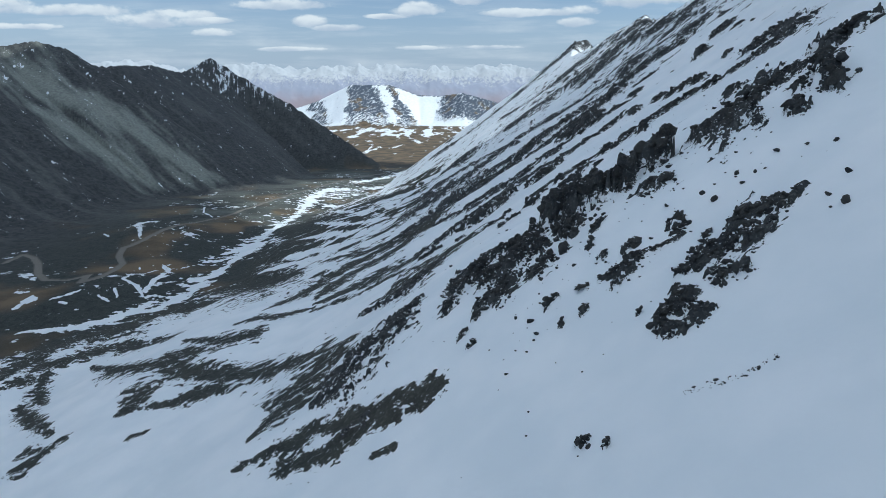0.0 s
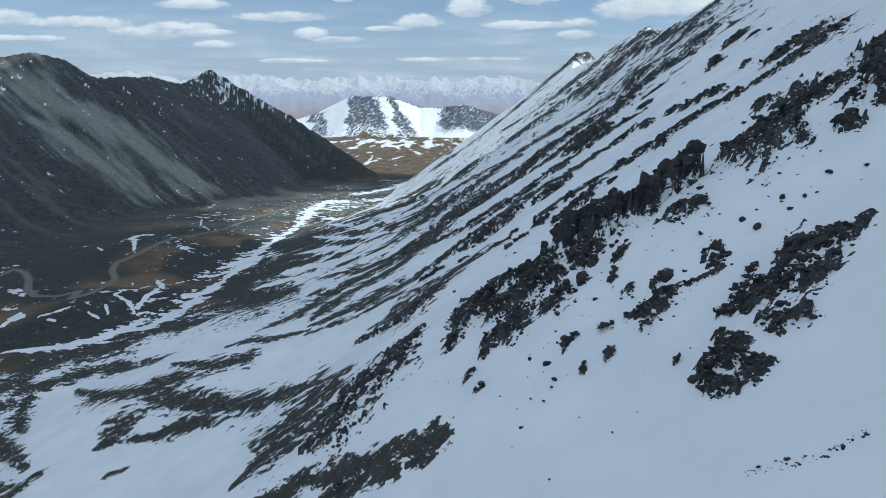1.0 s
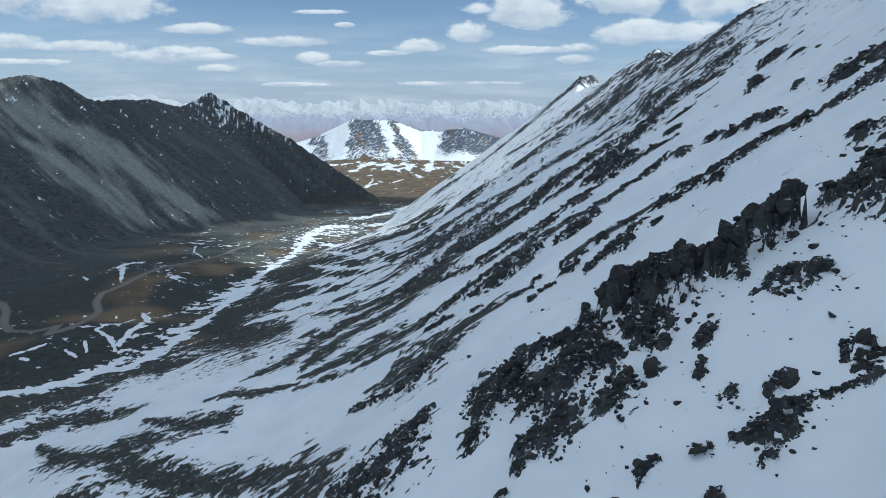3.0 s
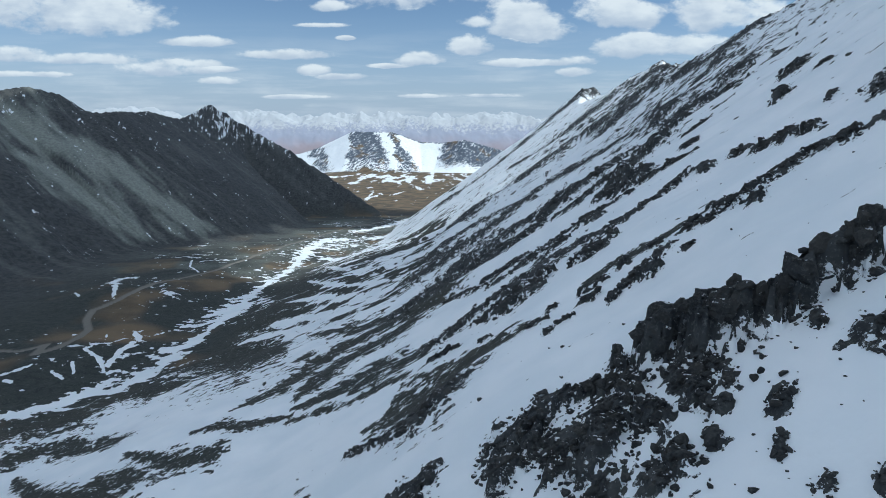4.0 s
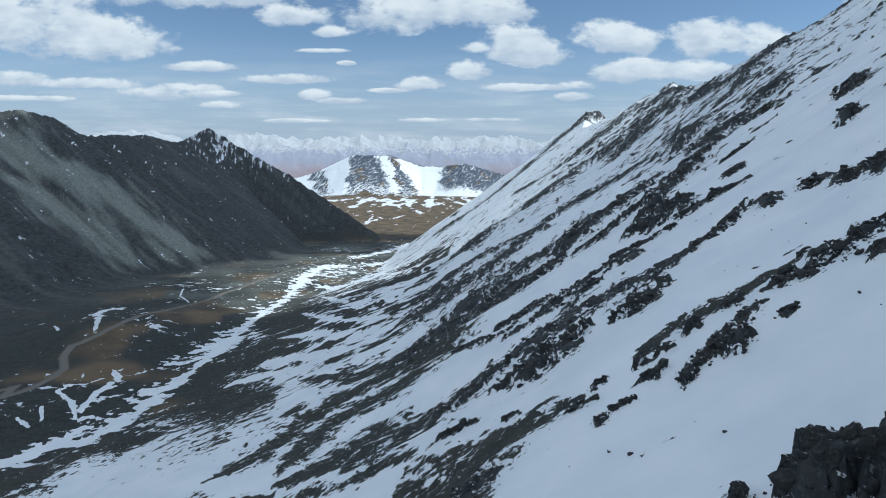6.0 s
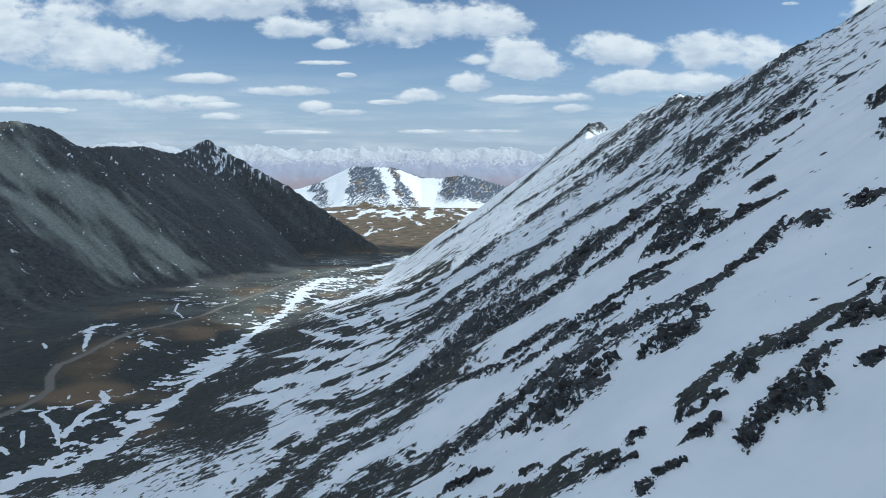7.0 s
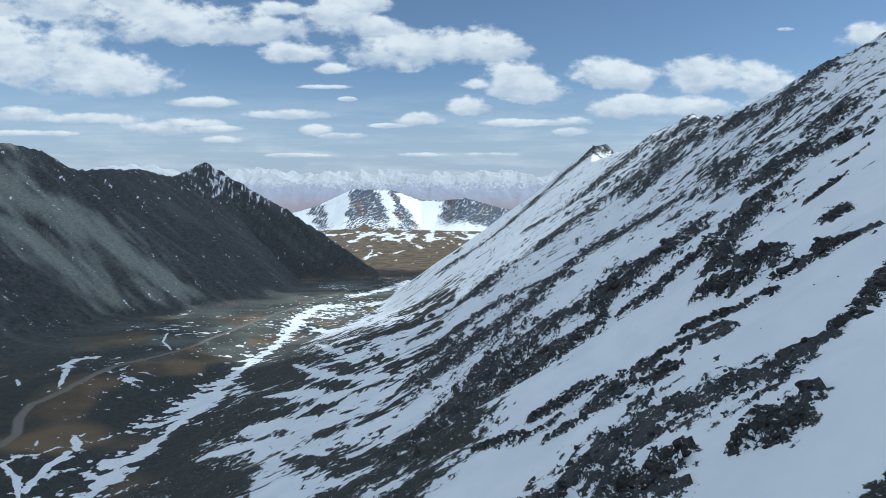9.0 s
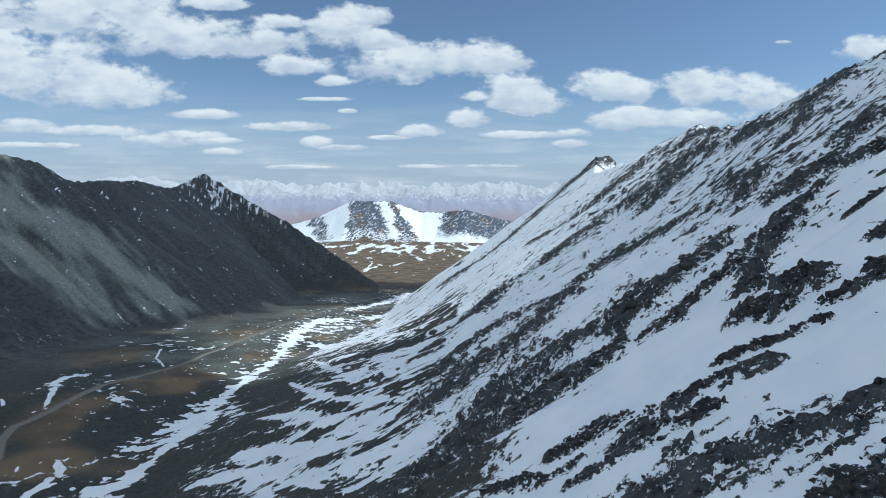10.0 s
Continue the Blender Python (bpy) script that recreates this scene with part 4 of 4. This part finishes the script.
def stone_material():
    m, k = material("dark slate")
    place = k.add("ShaderNodeNewGeometry").outputs["Position"]
    rock, pits = rock_colour(k, place)
    odd = k.add("ShaderNodeObjectInfo").outputs["Random"]
    rock = k.mix(k.math("MULTIPLY", odd, 0.35), rock, (0.075, 0.068, 0.055))
    up = k.add("ShaderNodeSeparateXYZ")
    k.put(up.inputs[0], k.add("ShaderNodeNewGeometry").outputs["Normal"])
    caught = k.ramp(k.math("MULTIPLY_ADD", k.math("SUBTRACT", k.noise(place, 1.4, 4), 0.5), 1.6, up.outputs[2]), 1.03, 1.12)
    finish(k, k.mix(k.math("MULTIPLY", caught, 0.85), rock, (0.82, 0.85, 0.9)), 0.85, pits, 1.0, 0.7)
    return m


def range_material():
    m, k = material("hazy snow range")
    geo = k.add("ShaderNodeNewGeometry")
    place = geo.outputs["Position"]
    split = k.add("ShaderNodeSeparateXYZ")
    k.put(split.inputs[0], place)
    wide = k.noise(place, 0.011, 3, 0.5)
    small = k.noise(place, 0.045, 6, 0.72, 0.6)
    level = k.math("MULTIPLY_ADD", k.math("SUBTRACT", wide, 0.5), 110.0, split.outputs[2])
    patch = k.math("MULTIPLY_ADD", k.math("SUBTRACT", small, 0.5), 430.0, level)
    white = k.math("MULTIPLY", k.ramp(patch, 75.0, 125.0), k.ramp(level, -20.0, 70.0))
    # haze is painted into these colours, bluer and paler with height
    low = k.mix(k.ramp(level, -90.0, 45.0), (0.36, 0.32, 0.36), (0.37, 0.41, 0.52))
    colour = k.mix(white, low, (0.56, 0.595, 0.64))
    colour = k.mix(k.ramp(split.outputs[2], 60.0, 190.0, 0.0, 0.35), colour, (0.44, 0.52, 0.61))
    # the range also glows by itself, for the pale air before it
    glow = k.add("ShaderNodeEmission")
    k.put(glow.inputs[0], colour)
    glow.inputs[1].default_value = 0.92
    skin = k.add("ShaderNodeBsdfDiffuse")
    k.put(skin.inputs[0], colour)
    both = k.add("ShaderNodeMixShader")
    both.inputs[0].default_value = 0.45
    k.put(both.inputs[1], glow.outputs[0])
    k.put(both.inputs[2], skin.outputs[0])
    out = k.add("ShaderNodeOutputMaterial")
    k.put(out.inputs[0], both.outputs[0])
    return m


GROUND, STONE, RANGE, CLOUD = ground_material(), stone_material(), range_material(), cloud_material()


# ---- the ground, one sheet to the horizon ----
def sheet(name, verts, rows, cols, closed, layers, mat):
    """A grid of verts, row by row; closed joins the last column to the first."""
    i = np.arange(rows - 1)[:, None] * cols
    j = np.arange(cols if closed else cols - 1)[None, :]
    jn = (j + 1) % cols
    quads = np.stack([i + j, i + jn, i + cols + jn, i + cols + j], -1).reshape(-1, 4)
    me = bpy.data.meshes.new(name)
    me.vertices.add(len(verts))
    me.vertices.foreach_set("co", verts.astype(np.float32).ravel())
    me.loops.add(quads.size)
    me.loops.foreach_set("vertex_index", quads.astype(np.int32).ravel())
    me.polygons.add(len(quads))
    me.polygons.foreach_set("loop_start", np.arange(0, quads.size, 4, dtype=np.int32))
    me.polygons.foreach_set("use_smooth", np.ones(len(quads), dtype=bool))
    me.update(calc_edges=True)
    for key, values in layers.items():
        me.attributes.new(key, "FLOAT", "POINT").data.foreach_set("value", values.astype(np.float32).ravel())
    me.materials.append(mat)
    return new(name, me)


def build_ground():
    turn = np.concatenate([np.linspace(-51, 51, COLUMNS), np.linspace(51, 309, 60)[1:-1]])
    reach = np.concatenate([[0.5], np.geomspace(6, 40, 14)[:-1], np.geomspace(40, 1150, RINGS)[:-1], np.geomspace(1150, 2950, 110)[:-1], np.linspace(2950, 3750, 150)[:-1], np.geomspace(3750, 4950, 24)])
    a, d = np.meshgrid(np.radians(turn), reach)
    x, y = 8 + np.sin(a) * d, -22 + np.cos(a) * d
    pieces = [height(x[i:i + 24].ravel(), y[i:i + 24].ravel()) for i in range(0, len(reach), 24)]
    z, r, scree, grass, track, stones, broken = (np.concatenate(p) for p in zip(*pieces))
    verts = np.stack([x.ravel(), y.ravel(), z], -1)
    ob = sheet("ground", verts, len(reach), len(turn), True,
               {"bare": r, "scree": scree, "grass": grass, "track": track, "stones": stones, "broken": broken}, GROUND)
    ob.data.flip_normals()
    tagged(ob, "snowy mountain slope with dark rock over a valley", "mountain", kind="structure")


COLUMNS, RINGS = 1150, 760
build_ground()


def build_range():
    """The snow range on the horizon, its haze coloured in and partly self-lit."""
    a, d = np.meshgrid(np.radians(np.linspace(-40, 36, 900)), np.linspace(4380, 4780, 90))
    x, y = np.tan(a) * d, d
    s = (y - 4380) / 400
    peaks = 190 * crags(x / 260, y / 200, 6, 201) + 45 * octaves(x / 700, y / 700, 2, 205)
    z = -330 + 230 * ramp(s, 0, 0.35) + ramp(s, 0.1, 0.85) * (peaks + 140)
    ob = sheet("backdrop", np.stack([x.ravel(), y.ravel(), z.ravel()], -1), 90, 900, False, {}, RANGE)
    ob.data.flip_normals()
    tagged(ob, "distant range of snowy peaks in blue haze", "mountains", kind="structure")


build_range()


# ---- rocks ----
def ball(level):
    bm = bmesh.new()
    bmesh.ops.create_icosphere(bm, subdivisions=level, radius=1.0)
    bm.verts.ensure_lookup_table()
    verts = np.array([v.co[:] for v in bm.verts])
    faces = np.array([[v.index for v in f.verts] for f in bm.faces])
    bm.free()
    return verts, faces


BALLS = {level: ball(level) for level in (1, 2, 3, 4, 5)}
RNG = np.random.default_rng(11)


def rock_points(level):
    """One broken block with cleavage faces, about 1 across each way from its middle."""
    v = BALLS[level][0].copy()
    axes = np.linalg.qr(RNG.normal(size=(3, 3)))[0]
    cuts = [axes[i % 3] * (1 if i < 3 else -1) + RNG.normal(size=3) * 0.16 for i in range(6)]
    cuts += [RNG.normal(size=3) for _ in range(14)]
    for i, n in enumerate(cuts):
        n = n / np.linalg.norm(n)
        over = np.clip(v @ n - (RNG.uniform(0.42, 0.8) if i < 6 else RNG.uniform(0.4, 0.75)), 0, None)
        v -= over[:, None] * n
    v += RNG.normal(size=v.shape) * (0.02 if level > 2 else 0.05)
    if level > 2:
        off = Vector(RNG.uniform(-50, 50, 3))
        v *= np.array([1 + 0.07 * noise.noise(Vector(q) * 2.3 + off) + 0.05 * noise.noise(Vector(q) * 6.0 + off) for q in v])[:, None]
    return v / np.abs(v).max(axis=0)


def turned(v, size, spin, tip):
    """Scale by size (3), tip about x and spin about z."""
    v = v * size
    c, s = math.cos(tip), math.sin(tip)
    v = np.stack([v[:, 0], c * v[:, 1] - s * v[:, 2], s * v[:, 1] + c * v[:, 2]], -1)
    c, s = math.cos(spin), math.sin(spin)
    return np.stack([c * v[:, 0] - s * v[:, 1], s * v[:, 0] + c * v[:, 1], v[:, 2]], -1)


def joined(name, pieces, mat):
    """One flat-faced mesh of many (points, faces)."""
    verts = np.concatenate([p for p, _ in pieces])
    faces, base = [], 0
    for p, f in pieces:
        faces.append(f + base)
        base += len(p)
    faces = np.concatenate(faces)
    me = bpy.data.meshes.new(name)
    me.vertices.add(len(verts))
    me.vertices.foreach_set("co", verts.astype(np.float32).ravel())
    me.loops.add(faces.size)
    me.loops.foreach_set("vertex_index", faces.astype(np.int32).ravel())
    me.polygons.add(len(faces))
    me.polygons.foreach_set("loop_start", np.arange(0, faces.size, 3, dtype=np.int32))
    me.update(calc_edges=True)
    me.materials.append(mat)
    return me


def level_of(x, y):
    return height(np.atleast_1d(np.asarray(x, float)), np.atleast_1d(np.asarray(y, float)))


def places_on(knots, count, part=0.8):
    """Random places on a strip, denser where it is wide, and the half width there."""
    k = np.array(knots, float)
    step = np.hypot(*np.diff(k[:, :2], axis=0).T)
    weight = step * (k[:-1, 2] + k[1:, 2])
    i = RNG.choice(len(step), count, p=weight / weight.sum())
    s = RNG.uniform(0, 1, count)[:, None]
    p = k[i] + s * (k[i + 1] - k[i])
    t = (k[i + 1, :2] - k[i, :2]) * (ROUND, 1)
    t = t / (np.hypot(*t.T)[:, None] + 1e-6)
    off = (RNG.uniform(-part, part, count) * p[:, 2])[:, None]
    p[:, :2] += off * np.stack([-t[:, 1], t[:, 0]], -1) / (ROUND, 1)
    return p


def extent(knots):
    """Area of a strip, in square metres."""
    return sum(math.hypot(b[0] - a[0], b[1] - a[1]) * (a[2] + b[2]) for a, b in zip(knots, knots[1:]))


BLOCKS = [joined("block", [(rock_points(3), BALLS[3][1])], STONE) for _ in range(16)]
SLABS = [joined("block", [(rock_points(4), BALLS[4][1])], STONE) for _ in range(10)]


def build_outcrop(knots, tall):
    """A jagged rib of bedrock, block by block."""
    wall = tall > 4
    near = min(k[1] for k in knots) < 130
    grade = 0.85 if wall else min(0.20 + 0.13 * tall, 0.5) * (1.0 if near else 1.35)
    count = int(min(2 + extent(knots) * (0.9 if wall else 0.38) / grade ** 2, 280 if wall else 110))
    p = places_on(knots, count, 0.75)
    z, r, *_ = level_of(p[:, 0], p[:, 1])
    if not (r >= 0).any():
        return
    mid = p[int(np.argmax(r))]
    base = Vector((mid[0], mid[1], float(z[int(np.argmax(r))])))
    ob = new("rock_outcrop")
    ob.empty_display_size = 0.5
    ob.location = base
    for (x, y, wide), h, bare in zip(p, z, r):
        if bare < 0.0:
            continue
        big = min(grade * RNG.lognormal(-0.2, 0.45), 0.35 + 0.8 * wide)
        block = new("slab" if big > 1.1 else "block" if big > 0.45 else "stone", SLABS[RNG.integers(len(SLABS))] if big > 1.1 else BLOCKS[RNG.integers(len(BLOCKS))])
        block.parent = ob
        place = pose(x, y, h - (0.7 if wall else 0.25) * big, RNG.normal(0, 18), -32 + RNG.normal(0, 18), RNG.normal(0, 35))
        high = RNG.uniform(0.8, 1.6) if wall else RNG.uniform(0.5, 1.0)
        block.matrix_basis = Matrix.Translation(-base) @ place @ Matrix.Diagonal((big * RNG.uniform(0.9, 1.6), big * RNG.uniform(0.5, 0.95), big * high, 1))
    size = "tall dark slate outcrop with broken faces above the snow" if tall > 1.9 else "dark jagged slate rib breaking through the snow" if tall > 1.1 else "low dark slate ledge half buried in snow"
    tagged(ob, size, "rock", "rock ribs on the slope")


for knots, tall, kind in BANDS:
    if kind == "rib" and max(k[1] for k in knots) < 300 and tall >= 0.6:
        build_outcrop(knots, tall)

# single boulders lying on the snow beside the ribs
SHAPES = [joined("boulder", [(rock_points(2), BALLS[2][1])], STONE) for _ in range(9)]
NEAR = [b for b in BANDS if b[2] == "rib" and max(k[1] for k in b[0]) < 230]


def lone_boulder(x, y, big, h=None):
    ob = new("boulder", SHAPES[RNG.integers(len(SHAPES))])
    h = float(level_of(x, y)[0][0]) if h is None else h
    ob.matrix_world = pose(x, y, h + 0.1 * big, RNG.uniform(-20, 20), -28 + RNG.uniform(-15, 15), RNG.uniform(0, 360)) @ Matrix.Diagonal((big * RNG.uniform(0.9, 1.4), big * RNG.uniform(0.7, 1.1), big * RNG.uniform(0.55, 0.9), 1))
    tagged(ob, "large angular dark slate boulder on the snow" if big > 0.6 else "small angular dark slate boulder in the snow", "boulder", "boulders on the slope")


def build_boulders(count):
    weights = np.array([extent(b[0]) ** 0.5 * (3.0 if max(k[1] for k in b[0]) < 130 else 1.0) for b in NEAR])
    picks = RNG.choice(len(NEAR), count, p=weights / weights.sum())
    p = np.concatenate([places_on(NEAR[i][0], 1, 1.35) for i in picks])
    for (x, y, _), h in zip(p, level_of(p[:, 0], p[:, 1])[0]):
        lone_boulder(x, y, min(0.2 + RNG.exponential(0.2), 1.0), h)


lone_boulder(24.3, 93.0, 0.40)
lone_boulder(23.7, 95.3, 0.46)
lone_boulder(23.0, 94.9, 0.51)
lone_boulder(24.8, 98.4, 0.43)
lone_boulder(24.6, 97.0, 0.37)
lone_boulder(23.3, 89.8, 0.52)
lone_boulder(22.7, 89.7, 0.47)
lone_boulder(22.1, 89.6, 0.65)
lone_boulder(24.1, 90.9, 0.24)
lone_boulder(21.2, 87.1, 0.41)
lone_boulder(13.8, 131.6, 0.32)
lone_boulder(37.4, 129.7, 0.16)
lone_boulder(34.8, 78.9, 0.60)
lone_boulder(34.0, 81.1, 0.46)
lone_boulder(37.7, 80.1, 0.46)
lone_boulder(39.0, 78.0, 0.30)
lone_boulder(39.4, 63.1, 0.39)
lone_boulder(39.1, 59.8, 0.62)
lone_boulder(42.2, 64.8, 0.53)
lone_boulder(45.1, 72.5, 0.37)
lone_boulder(43.6, 75.5, 0.30)
lone_boulder(39.8, 77.2, 0.23)
build_boulders(250)


def build_stones():
    """Loose stones too many to count."""
    kits = [(rock_points(1), BALLS[1][1]) for _ in range(12)]
    spots = []
    for knots, tall, kind in BANDS:
        if kind == "rib" and max(q[1] for q in knots) < 330:
            near = max(q[1] for q in knots) < 118
            p = places_on(knots, int(min(14 + (3.2 if near else 2.0) * extent(knots), 220 if near else 150)), 2.0 if near else 1.4)
            p[:, 2] = np.clip(0.35 + p[:, 2] / 2.5, 0.35, 1.0)
            spots.append(p)
    trail = places_on([(21, 50, 0.4), (23, 49, 0.5), (25, 48, 0.3), (28, 48, 0.3)], 90, 1.0)
    trail[:, 2] = 0.3
    spots += [trail, np.stack([RNG.uniform(-40, 75, 160), RNG.uniform(50, 210, 160), np.full(160, 0.6)], -1)]
    spots.append(np.stack([RNG.uniform(6, 44, 180), RNG.normal(87, 8, 180), RNG.uniform(0.4, 1.1, 180)], -1))
    p = np.concatenate(spots)
    z = level_of(p[:, 0], p[:, 1])[0]
    pieces = []
    for (x, y, share), h in zip(p, z):
        v, f = kits[RNG.integers(12)]
        big = share * min(0.10 + RNG.exponential(0.14), 0.7)
        pieces.append((turned(v, np.array([1.3, 0.9, 0.7]) * big, RNG.uniform(0, 6.28), RNG.normal(0, 0.4)) + (x, y, h + 0.05 * big), f))
    ob = new("loose_stones", joined("loose_stones", pieces, STONE))
    tagged(ob, "loose dark stones scattered over the snow slope", "stones", kind="stuff")


build_stones()


# ---- unseen cloud bank, added to shade the near valley and the dark ridge ----
def build_cloud(x, y, wide, deep, tall):
    v, f = BALLS[5]
    v = v.copy()
    off = Vector(RNG.uniform(-90, 90, 3))
    v *= np.array([1 + 0.30 * noise.noise(Vector(q) * 1.6 + off) + 0.16 * noise.noise(Vector(q) * 4.0 + off) + 0.08 * noise.noise(Vector(q) * 9.0 + off) for q in v])[:, None]
    v[:, 2] = np.where(v[:, 2] < 0, v[:, 2] * 0.35, v[:, 2])
    me = joined("cloud", [(v * (wide, deep, tall), f)], CLOUD)
    me.polygons.foreach_set("use_smooth", np.ones(len(me.polygons), dtype=bool))
    ob = new("cloud", me)
    ob.location = (x, y, 800)
    tagged(ob, "broad white cumulus cloud, out of view, shading the valley below", "cloud", "cloud bank", kind="structure")


for x, y, wide, deep in [(690, -150, 330, 420), (710, 240, 240, 240), (370, 800, 220, 190), (240, 1150, 260, 260), (370, 1420, 210, 170), (640, 1430, 230, 120), (570, 1190, 230, 250), (530, 900, 110, 150), (510, 560, 150, 130)]:
    build_cloud(x, y, wide, deep, 70)
